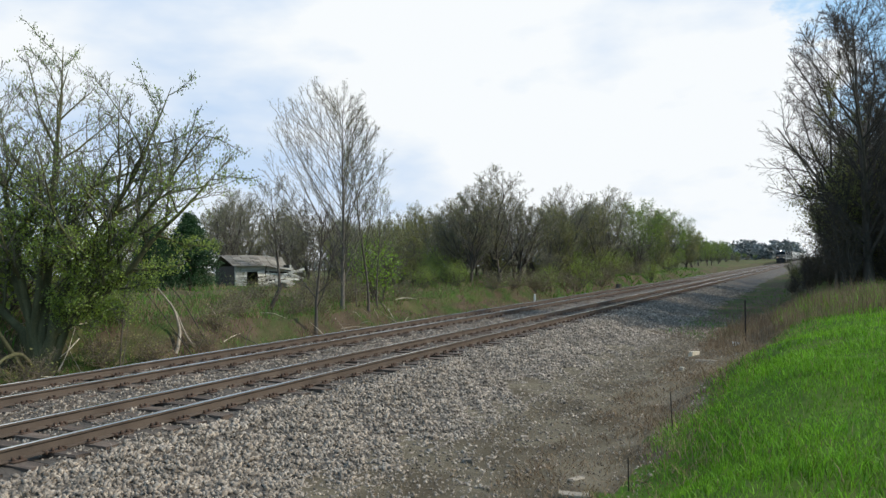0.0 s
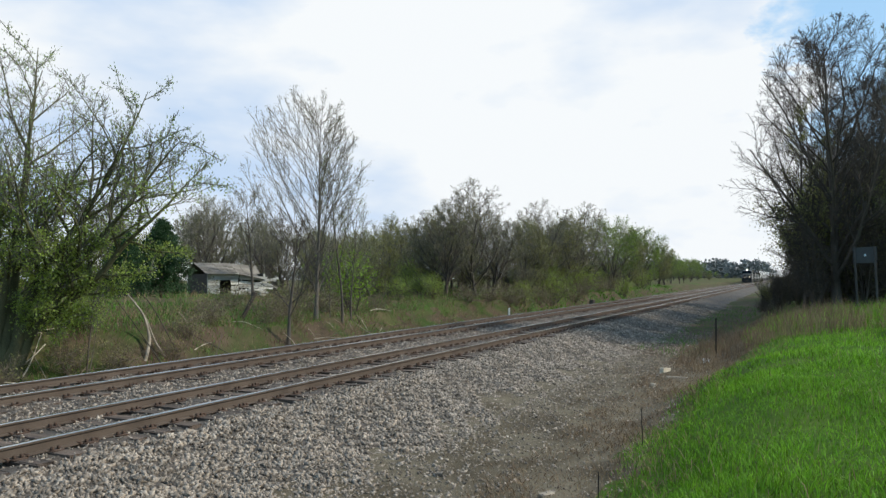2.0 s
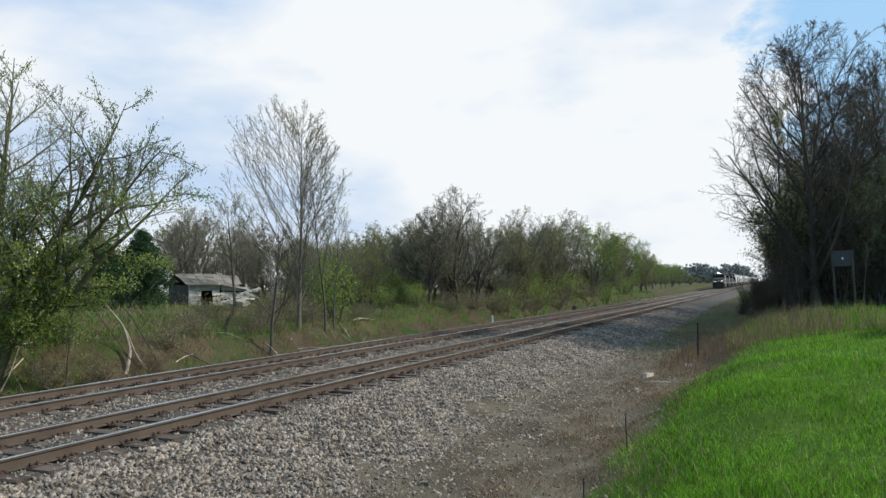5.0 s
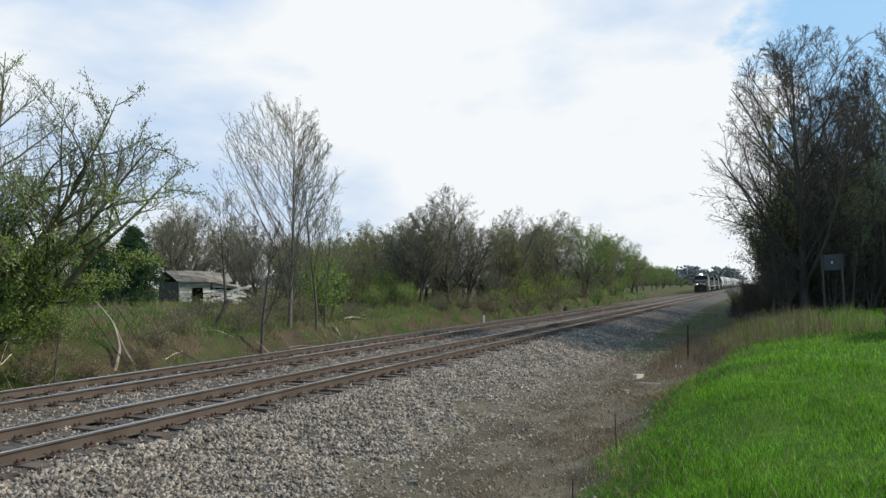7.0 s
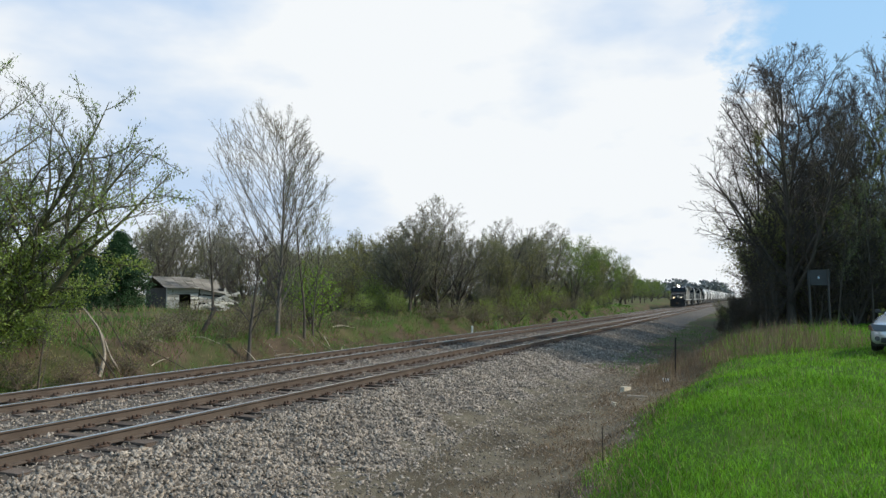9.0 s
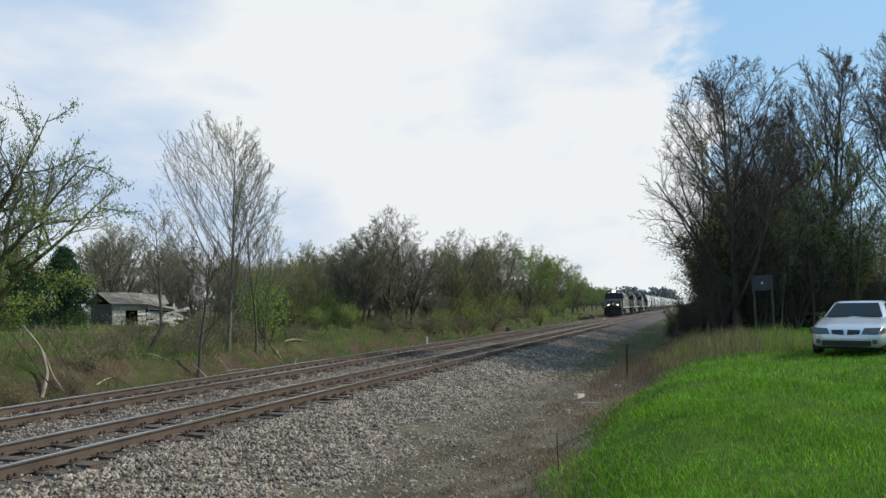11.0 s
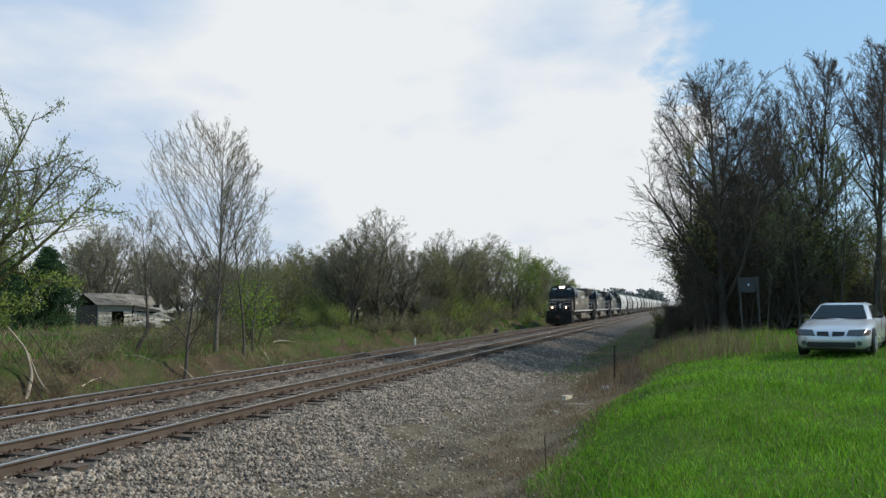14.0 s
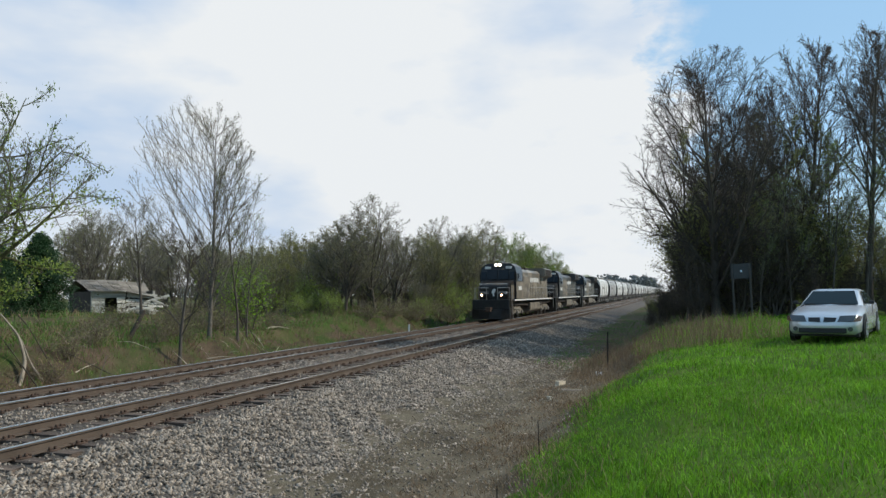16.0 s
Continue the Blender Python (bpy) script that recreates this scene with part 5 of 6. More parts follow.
    prism(bm, [(-0.95, 3.55), (-1.48, 3.78), (-1.48, 4.42), (-1.2, 4.55), (1.2, 4.55), (1.48, 4.42), (1.48, 3.78), (0.95, 3.55)], 16.8, 20.7, "y")
    part("radiator_cabin", bm, skin, top)
    bm = bmesh.new()
    box(bm, -0.62, 0.62, 6.2, 8.6, 4.2, 4.5, 0.06)
    part("dynamic_brake_box", bm, M_BLACK, top)
    bm = bmesh.new()
    box(bm, -0.35, 0.35, 12.6, 13.6, 4.2, 4.5, 0.05)
    part("exhaust_stack", bm, M_UNDER, top)
    for y in (9.6, 10.9):
        bm = bmesh.new()
        tube(bm, (0, y, 4.2), (0, y, 4.38), 0.52, sides=20)
        part("roof_fan", bm, M_UNDER, top)
    bm = bmesh.new()
    for x, d in ((-0.12, 0.42), (0, 0.5), (0.12, 0.36)):
        tube(bm, (x, 5.2, 4.68), (x, 5.2 - d, 4.7), 0.03, 0.08, 10)
    tube(bm, (0, 5.2, 4.5), (0, 5.2, 4.72), 0.03)
    part("horn", bm, M_SILVER, top)
    bm = bmesh.new()
    box(bm, -0.55, 0.1, 4.0, 4.5, 4.56, 4.68, 0.03)
    part("antenna_box", bm, M_SUNDUST, top)
    # handrails
    for s in (-1, 1):
        bm = bmesh.new()
        ys = [1.5] + [6.4 + 1.62 * k for k in range(9)] + [21.3]
        for y in ys:
            tube(bm, (s * 1.5, y, 1.58), (s * 1.5, y, 2.6), 0.022, sides=6)
        tube(bm, (s * 1.5, 9.0, 2.6), (s * 1.5, 21.3, 2.6), 0.022, sides=6)
        tube(bm, (s * 1.5, 9.0, 2.1), (s * 1.5, 21.3, 2.1), 0.015, sides=6)
        part("side_handrail", bm, M_SILVER, top)
        bm = bmesh.new()
        for x in (0.45, 1.42):
            tube(bm, (s * x, 0.85, 1.58), (s * x, 0.85, 2.55), 0.02, sides=6)
        tube(bm, (s * 0.45, 0.85, 2.55), (s * 1.42, 0.85, 2.55), 0.02, sides=6)
        tube(bm, (s * 0.45, 0.85, 2.15), (s * 1.42, 0.85, 2.15), 0.015, sides=6)
        part("front_handrail", bm, M_SILVER, top)
    bm = bmesh.new()
    tube(bm, (-1.15, 1.22, 2.86), (1.15, 1.22, 2.86), 0.022, sides=6)
    for x in (-1.1, 1.1):
        tube(bm, (x, 1.22, 2.86), (x, 1.45, 2.78), 0.018, sides=6)
    part("nose_grab_rail", bm, M_WHITE, top)
    # tank and air reservoirs
    bm = bmesh.new()
    prism(bm, [(-1.05, 0.38), (-1.42, 0.62), (-1.42, 1.25), (1.42, 1.25), (1.42, 0.62), (1.05, 0.38)], 9.1, 14.1, "y")
    bmesh.ops.bevel(bm, geom=[e for e in bm.edges if e.calc_face_angle(0) > 0.3], offset=0.06, segments=2, affect="EDGES")
    part("fuel_tank", bm, M_SUNDUST, top, "dusty fuel tank under the frame")
    bm = bmesh.new()
    for s in (-1, 1):
        tube(bm, (s * 1.2, 14.3, 1.1), (s * 1.2, 15.2, 1.1), 0.2, sides=14)
    part("air_reservoir", bm, M_UNDER, top)
    for y in (4.6, 17.9):
        base, sets = truck(top, y, (-1.95, 0.0, 1.95), 0.53, 3.9)
        WHEELSETS.extend(sets)
    return top


def hopper(paint, label):
    """A long covered hopper car with rounded sides; its front coupler is at y = 0."""
    top = empty("covered_hopper_car", label=label, category="rail car", group="covered hopper cars")
    half = [(1.28, 1.25), (1.50, 1.55), (1.60, 2.2), (1.61, 3.0), (1.54, 3.6), (1.36, 4.08), (1.02, 4.38), (0.5, 4.54)]
    sec = [(-x, z) for x, z in half] + [(x, z) for x, z in half[::-1]]
    bm = bmesh.new()
    prism(bm, sec, 1.5, 16.9, "y")
    for v in bm.verts:
        v.co.y += (1.3 if v.co.y < 5 else -1.3) * max(0, 2.6 - v.co.z) / 1.35
    part("body", bm, paint, top)
    for k in range(5):
        bm = bmesh.new()
        y = 1.62 + 3.72 * k
        prism(bm, [(x * 1.018, 1.22 + (z - 1.25) * 1.008) for x, z in sec], y, y + 0.20, "y")
        # end ribs are darkest, painting in the dark gaps between cars
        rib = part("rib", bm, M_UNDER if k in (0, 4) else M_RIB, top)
        if k in (0, 4):
            rib.scale.z = 0.995
    for k in range(4):
        bm = bmesh.new()
        c = 3.6 + 3.73 * k
        prism(bm, [(c - 1.5, 1.5), (c + 1.5, 1.5), (c + 0.35, 0.45), (c - 0.35, 0.45)], -1.25, 1.25)
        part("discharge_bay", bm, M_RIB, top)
        bm = bmesh.new()
        box(bm, -1.0, 1.0, c - 0.4, c + 0.4, 0.32, 0.46, 0.03)
        part("outlet_gate", bm, M_UNDER, top)
    for s in (-1, 1):
        bm = bmesh.new()
        box(bm, s * 1.45 - 0.06, s * 1.45 + 0.06, 0.6, 17.8, 1.1, 1.32, 0.01)
        part("side_sill", bm, M_UNDER, top)
        bm = bmesh.new()
        for k in range(4):
            box(bm, s * 1.615 - 0.006, s * 1.615 + 0.006, 5.75 + 0.42 * k, 6.05 + 0.42 * k, 2.6, 3.0)
        part("marking_bar", bm, M_UNDER, top, "plain dark bars of lettering")["kind"] = "stuff"
        for y in (0.7, 17.7):
            bm = bmesh.new()
            for sx in (s * 1.35, s * 0.95):
                tube(bm, (sx, y, 1.1), (sx, y, 4.3), 0.022, sides=6)
            for k in range(8):
                tube(bm, (s * 0.95, y, 1.3 + 0.4 * k), (s * 1.35, y, 1.3 + 0.4 * k), 0.014, sides=5)
            part("ladder", bm, M_UNDER, top)
    for y0, y1 in ((0.45, 1.7), (16.7, 17.95)):
        bm = bmesh.new()
        box(bm, -1.4, 1.4, y0, y1, 1.05, 1.25, 0.02)
        part("end_platform", bm, M_UNDER, top)
    bm = bmesh.new()
    for s in (-1, 1):
        box(bm, s * 0.78 - 0.28, s * 0.78 + 0.28, 1.0, 17.4, 4.58, 4.62)
    part("roof_walk", bm, M_SILVER, top)
    for k in range(10):
        bm = bmesh.new()
        tube(bm, (0, 2.4 + 1.5 * k, 4.5), (0, 2.4 + 1.5 * k, 4.6), 0.33, sides=12)
        part("roof_hatch", bm, paint, top)
    bm = bmesh.new()
    box(bm, -0.15, 0.15, -0.15, 0.6, 0.72, 1.0, 0.03)
    box(bm, -0.15, 0.15, 17.8, 18.55, 0.72, 1.0, 0.03)
    part("coupler", bm, M_RUST, top)
    for y in (1.75, 16.65):
        truck(top, y, (-0.88, 0.88), 0.46, 1.76)
    return top


LOCOS = [locomotive("leading black diesel locomotive with lit headlights and tan sun-tinted sides", True),
         locomotive("second black diesel locomotive coupled behind the leader", False),
         locomotive("third black diesel locomotive ahead of the hopper cars", False)]
HOPPERS = [hopper(M_HOPPER, "white covered hopper car with rounded sides and ribs"),
           hopper(M_HOPPERGREY, "light grey covered hopper car with dusty sides")]
for i in range(25):
    HOPPERS.append(copy_thing(HOPPERS[1 if i in (2, 3, 9, 14, 15, 21) else 0], Matrix()))

TRACK_X, SPEED, FRONT_AT_END = -13.908, 14.82, 57.95 - 2.9


def motions():
    """The train runs towards the camera at a steady speed; the wheels of its locomotives roll."""
    offset, places = 0.0, []
    for ob in LOCOS:
        places.append((ob, offset))
        offset += 22.6
    for ob in HOPPERS:
        places.append((ob, offset))
        offset += 18.5
    for ob, off in places:
        walk(ob, [(0.5 * k, pose(TRACK_X, FRONT_AT_END + off + SPEED * (16 - 0.5 * k), 0)) for k in range(33)])
    step = math.degrees(SPEED / 0.53) / FPS
    for ob in WHEELSETS:
        x, y, z = ob.location
        walk(ob, [(k / FPS, pose(x, y, z, step * k)) for k in range(481)])


# ---- parked car ----
M_CARPAINT = material("silver_car_paint", (0.56, 0.575, 0.59), (0.63, 0.645, 0.66), 0.22, 0.5, scale=2, fine=200, spec=0.6, spread_rough=0.04)
M_CARGLASS = glassy("tinted_car_glass", (0.008, 0.016, 0.018), 0.03)
M_CARGLASS.node_tree.nodes["Principled BSDF"].inputs["Specular IOR Level"].default_value = 0.14
M_RUBBER = material("tyre_rubber", (0.012, 0.012, 0.012), (0.03, 0.03, 0.029), 0.85, scale=4, fine=60)
M_TRIM = material("black_plastic_trim", (0.012, 0.012, 0.013), (0.025, 0.025, 0.026), 0.55, scale=4, fine=60)
M_LENS = glassy("headlamp_lens", (0.07, 0.075, 0.08), 0.08)
M_AMBER = glassy("amber_lens", (0.12, 0.07, 0.045), 0.1)
M_ALLOY = material("alloy_wheel", (0.38, 0.38, 0.38), (0.52, 0.52, 0.52), 0.35, 0.8, scale=4, fine=60)


def loft(bm, rings, close_ends=True):
    vs = [[bm.verts.new(p) for p in r] for r in rings]
    n = len(rings[0])
    for a, b in zip(vs, vs[1:]):
        for i in range(n):
            bm.faces.new((a[i], a[(i + 1) % n], b[(i + 1) % n], b[i]))
    if close_ends:
        bm.faces.new(vs[0][::-1])
        bm.faces.new(vs[-1])
    bmesh.ops.recalc_face_normals(bm, faces=bm.faces)


def quad_slab(bm, pts, depth):
    """A thin pane through four corners, thickened along its normal."""
    p = [Vector(q) for q in pts]
    n = (p[1] - p[0]).cross(p[3] - p[0]).normalized() * depth
    a, b = [bm.verts.new(q) for q in p], [bm.verts.new(q - n) for q in p]
    bm.faces.new(a)
    bm.faces.new(b[::-1])
    for i in range(4):
        bm.faces.new((a[i], b[i], b[(i + 1) % 4], a[(i + 1) % 4]))
    bmesh.ops.recalc_face_normals(bm, faces=bm.faces)


def parked_car():
    top = empty("parked_car", label="silver two-door car parked on the grass", category="car")
    # y, half width, underside, bumper line, shoulder, centre height
    st = [(0.00, 0.52, 0.30, 0.42, 0.50, 0.54), (0.06, 0.70, 0.22, 0.42, 0.58, 0.63), (0.22, 0.82, 0.19, 0.45, 0.66, 0.72), (0.60, 0.865, 0.19, 0.48, 0.74, 0.80),
          (1.10, 0.885, 0.19, 0.50, 0.83, 0.89), (1.55, 0.89, 0.19, 0.50, 0.88, 0.95), (2.40, 0.89, 0.19, 0.50, 0.90, 0.96), (3.40, 0.89, 0.19, 0.52, 0.93, 0.98),
          (4.00, 0.88, 0.20, 0.54, 0.95, 1.02), (4.45, 0.84, 0.22, 0.55, 0.93, 1.01), (4.68, 0.76, 0.26, 0.52, 0.84, 0.92), (4.74, 0.66, 0.32, 0.50, 0.70, 0.76)]
    rings = []
    for y, w, z0, zb, zs, zc in st:
        h = [(w * 0.0, z0), (w * 0.88, z0), (w * 0.985, z0 + 0.08), (w, zb), (w * 0.985, zb + 0.6 * (zs - zb)), (w * 0.94, zs), (w * 0.82, zs + 0.7 * (zc - zs)), (w * 0.45, zc - 0.006), (0, zc)]
        rings.append([(x, y, z) for x, z in h] + [(-x, y, z) for x, z in h[-2:0:-1]])
    bm = bmesh.new()
    loft(bm, rings)
    body = part("body", bm, M_CARPAINT, top, "silver painted body", smooth=True)
    # greenhouse
    lo = [(0.68, 1.42), (0.78, 1.62), (0.79, 2.6), (0.77, 3.6), (0.68, 4.12), (0.0, 4.18)]
    hi = [(0.50, 2.22), (0.59, 2.30), (0.62, 2.7), (0.60, 3.25), (0.53, 3.42), (0.0, 3.47)]
    zl = [0.90, 0.90, 0.92, 0.95, 0.98, 1.0]
    lower = [(x, y, z) for (x, y), z in zip(lo, zl)] + [(-x, y, z) for (x, y), z in list(zip(lo, zl))[-2::-1]] + [(0, 1.34, 0.91)]
    upper = [(x, y, 1.315) for x, y in hi] + [(-x, y, 1.315) for x, y in hi[-2::-1]] + [(0, 2.16, 1.325)]
    crown = [(x * 0.8, 2.75 + (y - 2.75) * 0.82, 1.362) for x, y, z in upper]
    bm = bmesh.new()
    loft(bm, [lower, upper, crown])
    part("roof", bm, M_CARPAINT, top, "silver roof and pillars", smooth=False)

    bm = bmesh.new()
    quad_slab(bm, [(-0.68, 1.43, 0.94), (0.68, 1.43, 0.94), (0.52, 2.13, 1.29), (-0.52, 2.13, 1.29)], -0.02)
    part("windscreen", bm, M_CARGLASS, top, "tinted windscreen")
    bm = bmesh.new()
    quad_slab(bm, [(0.60, 4.14, 1.03), (-0.60, 4.14, 1.03), (-0.47, 3.53, 1.285), (0.47, 3.53, 1.285)], -0.02)
    part("rear_window", bm, M_CARGLASS, top)
    for s in (-1, 1):
        for y0, y1, y2, y3 in ((1.86, 2.78, 2.74, 2.40), (2.86, 3.62, 3.28, 2.80)):
            bm = bmesh.new()
            p = [(s * 0.785, y0, 0.96), (s * 0.795, y1, 0.97), (s * 0.632, y2, 1.285), (s * 0.628, y3, 1.285)]
            quad_slab(bm, p if s > 0 else p[::-1], -0.015)
            part("side_window", bm, M_CARGLASS, top)
        bm = bmesh.new()
        box(bm, s * 0.95 - 0.07, s * 0.95 + 0.07, 1.80, 1.90, 0.94, 1.04, 0.03)
        box(bm, s * 0.86 - 0.06, s * 0.86 + 0.06, 1.83, 1.88, 0.95, 0.99)
        part("door_mirror", bm, M_TRIM, top)
        bm = bmesh.new()
        quad_slab(bm, [(s * 0.36, 0.0, 0.525), (s * 0.70, 0.02, 0.53), (s * 0.80, 0.16, 0.69), (s * 0.42, 0.075, 0.675)], 0.02 * -s)
        lamp = part("headlamp", bm, M_LENS, top, "clear headlamp lens")
        bm = bmesh.new()
        quad_slab(bm, [(s * 0.71, 0.025, 0.53), (s * 0.85, 0.20, 0.545), (s * 0.875, 0.34, 0.66), (s * 0.81, 0.17, 0.69)], 0.02 * -s)
        part("indicator", bm, M_AMBER, lamp)
        bm = bmesh.new()
        quad_slab(bm, [(s * 0.035, -0.015, 0.515), (s * 0.34, 0.02, 0.52), (s * 0.33, 0.085, 0.625), (s * 0.05, 0.05, 0.632)], 0.02 * -s)
        part("grille", bm, M_TRIM, top, "dark twin grille opening")
        bm = bmesh.new()
        tube(bm, (s * 0.64, 0.09, 0.34), (s * 0.64, 0.02, 0.34), 0.06, sides=14)
        part("fog_lamp", bm, M_LENS, top)
        for k, z in enumerate((0.42, 0.50)):
            bm = bmesh.new()
            box(bm, s * 0.892 - 0.01, s * 0.892 + 0.01, 1.35, 3.25, z, z + 0.035, 0.008)
            part("side_moulding", bm, M_CARPAINT, top)
        bm = bmesh.new()
        box(bm, s * 0.885 - 0.006, s * 0.885 + 0.006, 2.62, 2.635, 0.30, 0.92)
        part("door_gap", bm, M_TRIM, top)
        bm = bmesh.new()
        box(bm, s * 0.48 - 0.2, s * 0.48 + 0.2, 4.60, 4.755, 0.62, 0.78, 0.02)
        part("tail_lamp", bm, M_AMBER, top)
        for y in (0.93, 3.62):
            bm = bmesh.new()
            tube(bm, (s * 0.80, y, 0.33), (s * 0.898, y, 0.33), 0.375, sides=28)
            part("wheel_arch", bm, M_TRIM, top, "dark wheel arch")
            wheel = empty("wheel")
            wheel.parent = top
            wheel.location = (s * 0.80, y, 0.30)
            bm = bmesh.new()
            vs = tube(bm, (-0.11, 0, 0), (0.11, 0, 0), 0.31, sides=28)
            bmesh.ops.bevel(bm, geom=[e for e in bm.edges if e.calc_face_angle(0) > 1.0], offset=0.03, segments=2, affect="EDGES")
            part("tyre", bm, M_RUBBER, wheel)
            bm = bmesh.new()
            tube(bm, (s * 0.105, 0, 0), (s * 0.118, 0, 0), 0.205, sides=24)
            for k in range(5):
                a = k * 6.283 / 5
                box(bm, -0.012, 0.012, -0.035, 0.035, 0.02, 0.2, 0.008, m=Matrix.Translation((s * 0.122, 0, 0)) @ Matrix.Rotation(a, 4, "X"))
            part("rim", bm, M_ALLOY, wheel, "five-spoke alloy rim")
    bm = bmesh.new()
    box(bm, -0.56, 0.56, -0.012, 0.1, 0.24, 0.37, 0.02)
    part("bumper_intake", bm, M_TRIM, top, "dark lower bumper intake")
    bm = bmesh.new()
    box(bm, -0.80, 0.80, 0.3, 4.5, 0.14, 0.22)
    part("underbody", bm, M_TRIM, top)
    bm = bmesh.new()
    for x in (-0.32, 0.24):
        tube(bm, (x - 0.22, 1.44, 0.965), (x + 0.24, 1.50, 0.985), 0.01, sides=5)
    part("wiper", bm, M_TRIM, top)
    return top


car = parked_car()
CAR_X, CAR_Y = 3.55, 21.1
car.matrix_basis = pose(CAR_X, CAR_Y, float(ground_z(CAR_X, CAR_Y + 2)) + 0.06, 0.3, 0.0, -18.5)

# ---- sign on two posts ----
M_GALV = material("weathered_galvanised_steel", (0.06, 0.056, 0.052), (0.12, 0.115, 0.108), 0.6, 0.3, scale=3, fine=30)
M_SIGNBACK = material("dull_aluminium_sheet", (0.035, 0.038, 0.039), (0.065, 0.07, 0.072), 0.65, 0.2, scale=2, fine=20)
M_STICKER = material("pale_blue_sticker", (0.45, 0.58, 0.68), (0.55, 0.66, 0.74), 0.6, scale=5, fine=30)
sign = empty("road_sign", label="grey metal sign on two steel posts", category="sign")
for x in (-0.37, 0.37):
    bm = bmesh.new()
    box(bm, x - 0.028, x + 0.028, 0.012, 0.018, -0.3, 2.78)
    for s in (-1, 1):
        box(bm, x + s * 0.031 - 0.004, x + s * 0.031 + 0.004, -0.02, 0.018, -0.3, 2.78)
    part("post", bm, M_GALV, sign, "galvanised channel post")
bm = bmesh.new()
box(bm, -0.44, 0.44, 0.018, 0.030, 2.10, 2.76, 0.004)
part("panel", bm, M_SIGNBACK, sign, "dull grey sheet-metal panel")
bm = bmesh.new()
box(bm, -0.03, 0.04, 0.010, 0.0175, 2.38, 2.48)
part("sticker", bm, M_STICKER, sign, "small pale blue sticker")
sign.matrix_basis = pose(2.76, 34.8, float(ground_z(2.66, 34.8)) - 0.20, 0, -1.2, -16.0)

# ---- old shed ----
M_BOARD = material("peeling_white_board", (0.38, 0.36, 0.31), (0.70, 0.68, 0.61), 0.85, scale=2, fine=25, per_piece=0.3, stretch=(0.5, 0.5, 4), bump=0.3)
M_SHINGLE = material("mossy_brown_shingle", (0.10, 0.088, 0.070), (0.24, 0.21, 0.17), 0.95, scale=1.5, fine=15, per_piece=0.35, bump=0.5)
M_DARKWOOD = material("dark_old_timber", (0.03, 0.025, 0.02), (0.08, 0.065, 0.05), 0.9, scale=2, fine=20)


def shed():
    top = empty("old_shed", label="derelict low shed with sagging roof and peeling white boards", category="shed")
    g = random.Random(5)
    W, D, H = 3.9, 4.2, 1.45
    for k in range(9):
        z = 0.05 + 0.165 * k
        for x0, x1 in ((0.0, 0.75), (1.5, 2.0), (2.0, W)) if z < 0.95 else ((0.0, 2.0), (2.0, W)):
            bm = bmesh.new()
            sag = g.uniform(-0.05, 0.05) + (0.02 * k if x0 == 2.0 else 0)
            box(bm, x0, x1, -0.02, 0.02, z, z + 0.155, 0.004, m=Matrix.Rotation(sag * 0.6, 4, "Y"))
            part("board", bm, M_BOARD, top)
    for y in (0.05, D - 0.05):
        for x in (0.05, 1.9, W - 0.08):
            bm = bmesh.new()
            box(bm, x - 0.06, x + 0.06, y + 0.0, y + 0.12, -0.2, H, 0.01)
            part("corner_post", bm, M_BOARD, top)
    for x0, x1, y0, y1 in ((0.0, W, D - 0.03, D), (W - 0.04, W, 0.1, D - 0.04), (0.0, 0.04, 0.1, D - 0.04)):
        bm = bmesh.new()
        box(bm, x0, x1, y0, y1, -0.1, H)
        part("wall", bm, M_DARKWOOD, top)
    # sagging roof of shingle courses
    for k in range(9):
        for j in range(7):
            u0, u1 = k / 9, (k + 1.25) / 9
            x0, x1 = -0.25 + (W + 0.5) * j / 7, -0.25 + (W + 0.5) * (j + 0.97) / 7
            bm = bmesh.new()
            pts = []
            for x, u in ((x0, u0), (x1, u0), (x1, u1), (x0, u1)):
                z = H - 0.02 + 0.75 * u - 0.34 * math.sin(math.pi * u) * (x / W) - 0.75 * max(0, x / W - 0.45) * (1 - 0.5 * u)
                pts.append((x, -0.35 + 2.6 * u, z + 0.012 * g.random() + (0.02 if u == u0 else 0)))
            quad_slab(bm, pts, 0.02)
            part("shingle", bm, M_SHINGLE, top)
    bm = bmesh.new()
    quad_slab(bm, [(-0.25, 2.2, 2.2), (W + 0.25, 2.2, 1.75), (W + 0.25, D + 0.3, 1.25), (-0.25, D + 0.3, 1.5)], 0.04)
    part("rear_roof", bm, M_SHINGLE, top)
    for s in range(9):
        bm = bmesh.new()
        box(bm, -0.02, g.uniform(0.8, 1.6), -0.03, 0.03, 0, 0.13, 0.006, m=pose(1.9 + 0.2 * s, -0.35 - 0.05 * s, 0.15 + 0.10 * s, g.uniform(-20, 20), g.uniform(-16, 26), g.uniform(-15, 15)))
        part("loose_board", bm, M_BOARD, top, "fallen peeling board")
    return top


old_shed = shed()
old_shed.matrix_basis = pose(-33.8, 35.6, float(ground_z(-34, 37)) - 0.1, 0, 0, 62.0)

# ---- small things ----
M_TPOST = material("rusty_dark_steel_post", (0.025, 0.02, 0.018), (0.07, 0.05, 0.04), 0.8, 0.3, scale=5, fine=40)
M_PALEWOOD = material("bleached_wood", (0.42, 0.36, 0.26), (0.66, 0.58, 0.45), 0.85, scale=3, fine=25, bump=0.3)
M_DEADWOOD = material("dead_grey_wood", (0.20, 0.165, 0.125), (0.42, 0.36, 0.28), 0.9, scale=3, fine=25, bump=0.4)


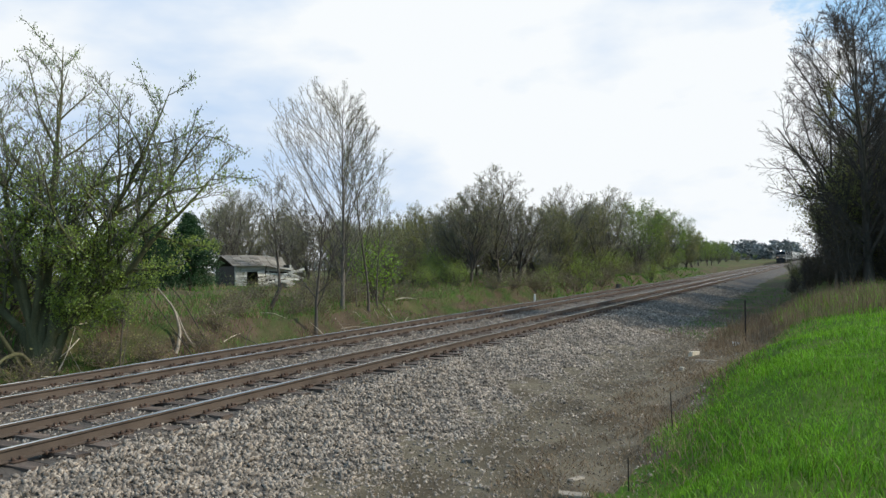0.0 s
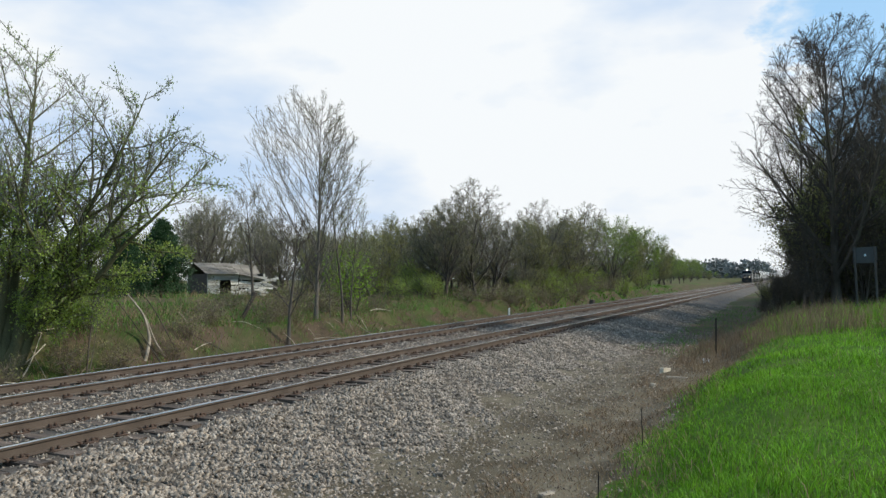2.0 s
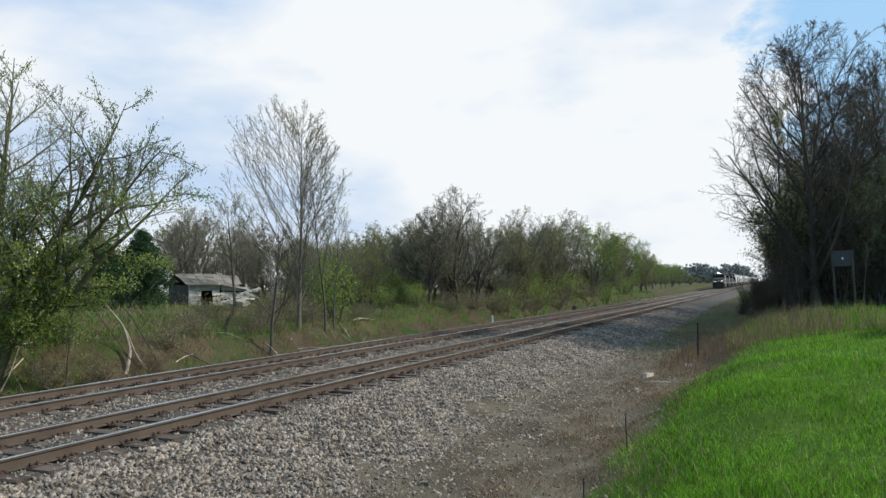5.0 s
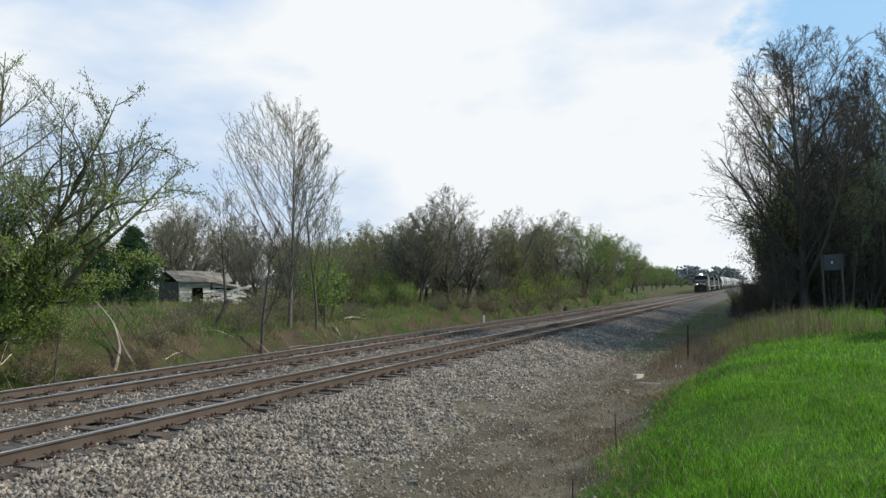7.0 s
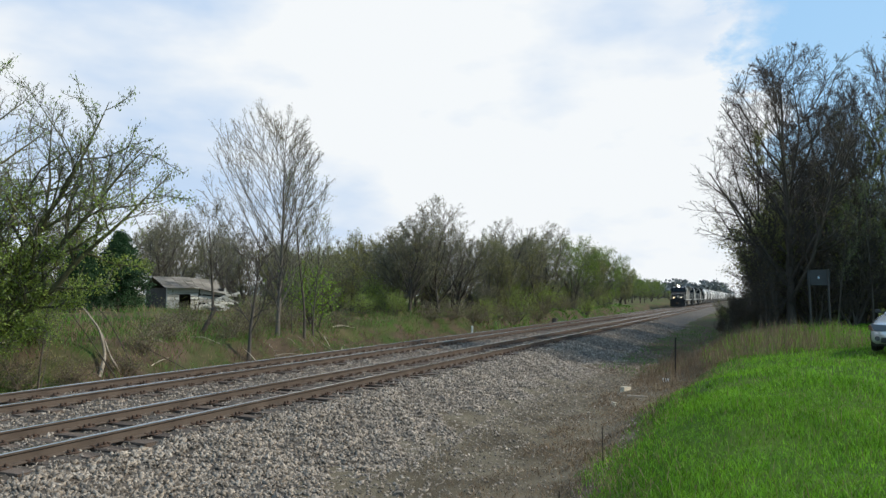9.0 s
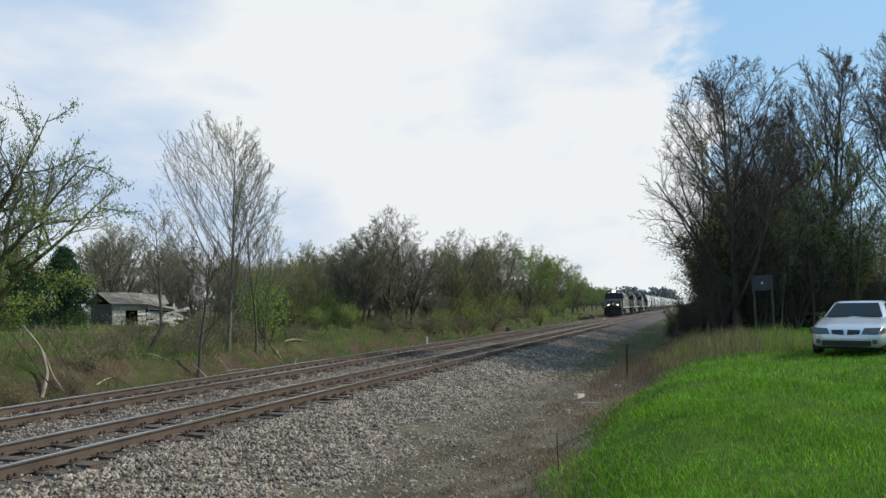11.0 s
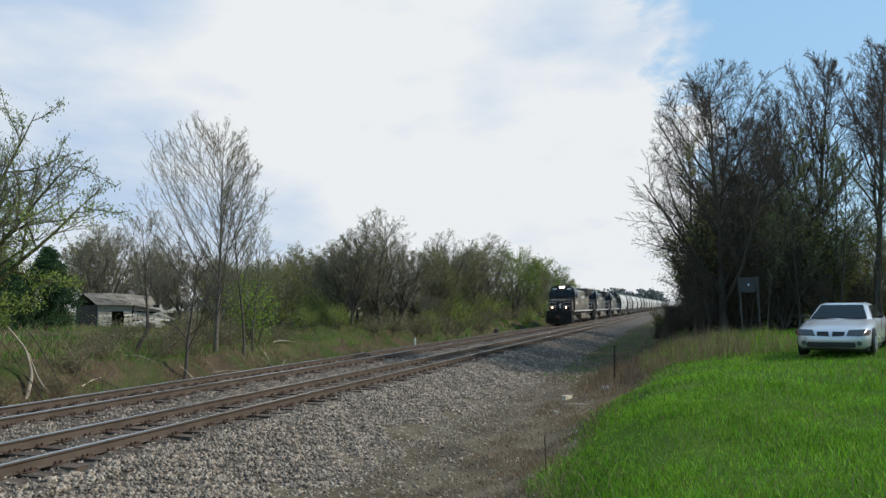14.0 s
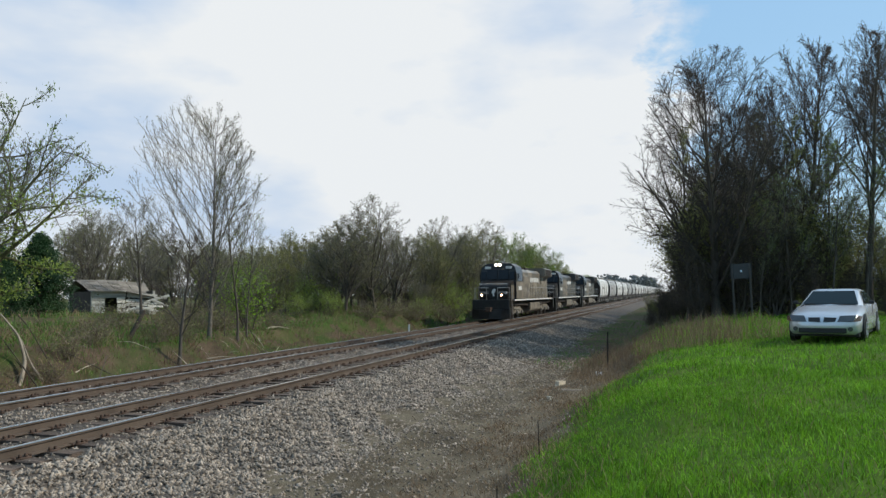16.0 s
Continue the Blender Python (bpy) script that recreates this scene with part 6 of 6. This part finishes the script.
def fence_post(x, y, h, lean, label, w=0.025):
    top = empty("steel_fence_post", pose(x, y, float(ground_z(x, y)), lean, lean * 0.5, 20), label=label, category="post", group="steel posts")
    bm = bmesh.new()
    box(bm, -w, w, -0.004, 0.004, -0.2, h)
    box(bm, -0.004, 0.004, -w * 0.8, w * 0.8, -0.2, h - 0.004)
    part("shaft", bm, M_TPOST, top)


fence_post(-2.4, 26.2, 1.35, 1.5, "dark rusty steel post at the edge of the weeds")
fence_post(-2.1, 11.3, 0.62, -2.0, "short thin dark rod in the grass", 0.007)
fence_post(-2.2, 8.9, 0.42, 2.0, "short thin dark rod in the grass", 0.007)


def bent_branch(points, r, name, label, mat=None):
    """A fallen limb through a few points, round and tapering."""
    p = np.array(points, float)
    t = np.linspace(0, len(p) - 1, 9 * (len(p) - 1))
    q = np.stack([np.interp(t, np.arange(len(p)), p[:, k]) for k in range(3)], -1)
    for _ in range(5):
        q[1:-1] = (q[:-2] + 2 * q[1:-1] + q[2:]) / 4
    rr = r * (1 - 0.7 * np.linspace(0, 1, len(q)))
    v, f = tubes([(q[None], rr[None])], [7])
    ob = new(name, np_mesh(name, v, [f], mat or M_DEADWOOD, smooth=True))
    return tagged(ob, label, "branch", "fallen branches")


def zg(x, y, dz=0.0):
    return (x, y, float(ground_z(x, y)) + dz)


bent_branch([zg(-19.0, 17.2, -0.1), zg(-19.2, 17.6, 0.5), zg(-19.5, 17.6, 0.95), zg(-20.3, 17.6, 1.2)], 0.07, "fallen_branch", "bleached curved branch leaning on the bank")
bent_branch([zg(-18.9, 18.1, -0.1), zg(-19.2, 17.8, 0.35), zg(-19.5, 17.7, 0.8)], 0.055, "fallen_branch", "bleached forked branch on the bank")
for i, (x, y, dx, dy, h) in enumerate(((-18.6, 17.6, -1.4, -1.2, 1.8), (-18.9, 18.6, -1.8, -1.0, 1.7), (-18.0, 19.2, -1.2, 1.8, 0.5), (-18.2, 14.4, -1.5, 1.6, 1.2),
                                       (-18.0, 12.6, 0.2, 2.0, 0.3), (-18.4, 21.0, -1.0, -2.0, 0.5), (-20.2, 32.3, -0.6, -1.0, 0.9), (-19.4, 31.0, 0.3, 1.6, 0.4))):
    bent_branch([zg(x, y, 0.02), zg(x + dx * 0.5, y + dy * 0.5, h * 0.6), zg(x + dx, y + dy, h)], 0.022, "fallen_branch", "thin dead branch lying on the bank", M_TWIG)

rs = random.Random(77)
for i in range(34):
    x, y = rs.uniform(-21.5, -17.6), rs.uniform(12.5, 36)
    a, l, h = rs.uniform(0, 6.28), rs.uniform(0.5, 1.7), rs.uniform(0.02, 0.5)
    dx, dy = l * math.cos(a), l * math.sin(a)
    bent_branch([zg(x, y, 0.03), zg(x + dx * 0.5, y + dy * 0.5, h * 0.6 + 0.05), zg(x + dx, y + dy, h)], rs.uniform(0.012, 0.028), "fallen_branch", "thin dead stick lying on the bank",
                M_DEADWOOD if i % 2 else M_PALEWOOD)
for x, y, dx, dy, h in ((-19.6, 12.9, 1.2, -2.2, 1.0), (-19.9, 12.6, 0.6, -3.0, 1.9), (-20.2, 12.2, -0.4, -2.6, 0.8)):
    bent_branch([zg(x, y, 0.1), zg(x + dx * 0.4, y + dy * 0.4, h), zg(x + dx * 0.75, y + dy * 0.75, h * 0.9), zg(x + dx, y + dy, h * 0.15)], 0.075, "fallen_limb",
                "dark sprawling willow limb arching over the bank", M_MOSSBARK)

# leaning old fence post near the shed
bm = bmesh.new()
tube(bm, (0, 0, -0.2), (0, 0, 1.25), 0.10, 0.085, 10)
lean_post = part("wooden_post", bm, M_DARKWOOD, None)
lean_post.matrix_basis = pose(-22.0, 25.3, float(ground_z(-22.0, 25.3)), -24, 14, 0)
tagged(lean_post, "dark leaning wooden fence post in the meadow", "post")

# marker post and stump beside the far track
bm = bmesh.new()
box(bm, -0.05, 0.05, -0.05, 0.05, -0.4, 0.85, 0.012)
marker = part("marker_post", bm, M_WHITE, None)
marker.matrix_basis = pose(-16.3, 43.6, float(bed_z(-16.3, 43.6)), 0, 0, 10)
tagged(marker, "short white marker post beside the track", "post")
bm = bmesh.new()
tube(bm, (0, 0, -0.2), (0, 0, 0.7), 0.34, 0.26, 12)
for k in range(5):
    tube(bm, (0.2 * math.cos(k * 1.3), 0.2 * math.sin(k * 1.3), 0.2), (0.5 * math.cos(k * 1.3), 0.5 * math.sin(k * 1.3), -0.1), 0.1, 0.05, 6)
stump = part("tree_stump", bm, M_BARKDARK, None)
stump.matrix_basis = pose(-17.2, 68.5, float(ground_z(-17.2, 68.5)) + 0.2)
tagged(stump, "blackened tree stump beside the track", "stump")

# timber offcuts and pale stones on the dirt strip
def offcut(x, y, l, w, h, turn, mat, label, name="timber_offcut"):
    bm = bmesh.new()
    vs = box(bm, -l / 2, l / 2, -w / 2, w / 2, -0.03, h, 0.012)
    g = random.Random(int(x * 100 + y))
    for v in vs:
        v.co += Vector((g.uniform(-0.02, 0.02), g.uniform(-0.015, 0.015), g.uniform(-0.01, 0.01)))
    ob = part(name, bm, mat, None)
    ob.matrix_basis = pose(x, y, float(ground_z(x, y)), 2, 4, turn)
    tagged(ob, label, "debris", "debris on the dirt strip")


offcut(-3.52, 22.7, 0.50, 0.12, 0.12, 74, M_PALEWOOD, "pale sawn timber offcut on the dirt")
offcut(-3.35, 19.6, 0.32, 0.07, 0.06, 118, M_PALEWOOD, "pale split piece of wood on the dirt")
offcut(-2.65, 25.6, 0.18, 0.12, 0.12, 20, M_WHITE, "white stone at the edge of the weeds", "white_stone")
offcut(-3.0, 21.4, 0.6, 0.05, 0.04, 25, M_DEADWOOD, "grey weathered stick on the dirt")
offcut(-2.75, 8.5, 0.36, 0.10, 0.05, 20, M_DEADWOOD, "broken grey board end on the dirt")
offcut(-2.95, 9.2, 0.24, 0.09, 0.04, 70, M_DEADWOOD, "broken grey board end on the dirt")
offcut(-4.45, 11.2, 0.11, 0.09, 0.07, 40, M_STONE, "larger pale ballast stone on the dirt", "stone")
offcut(-4.7, 9.6, 0.09, 0.08, 0.06, 10, M_STONE, "larger pale ballast stone on the dirt", "stone")


motions()
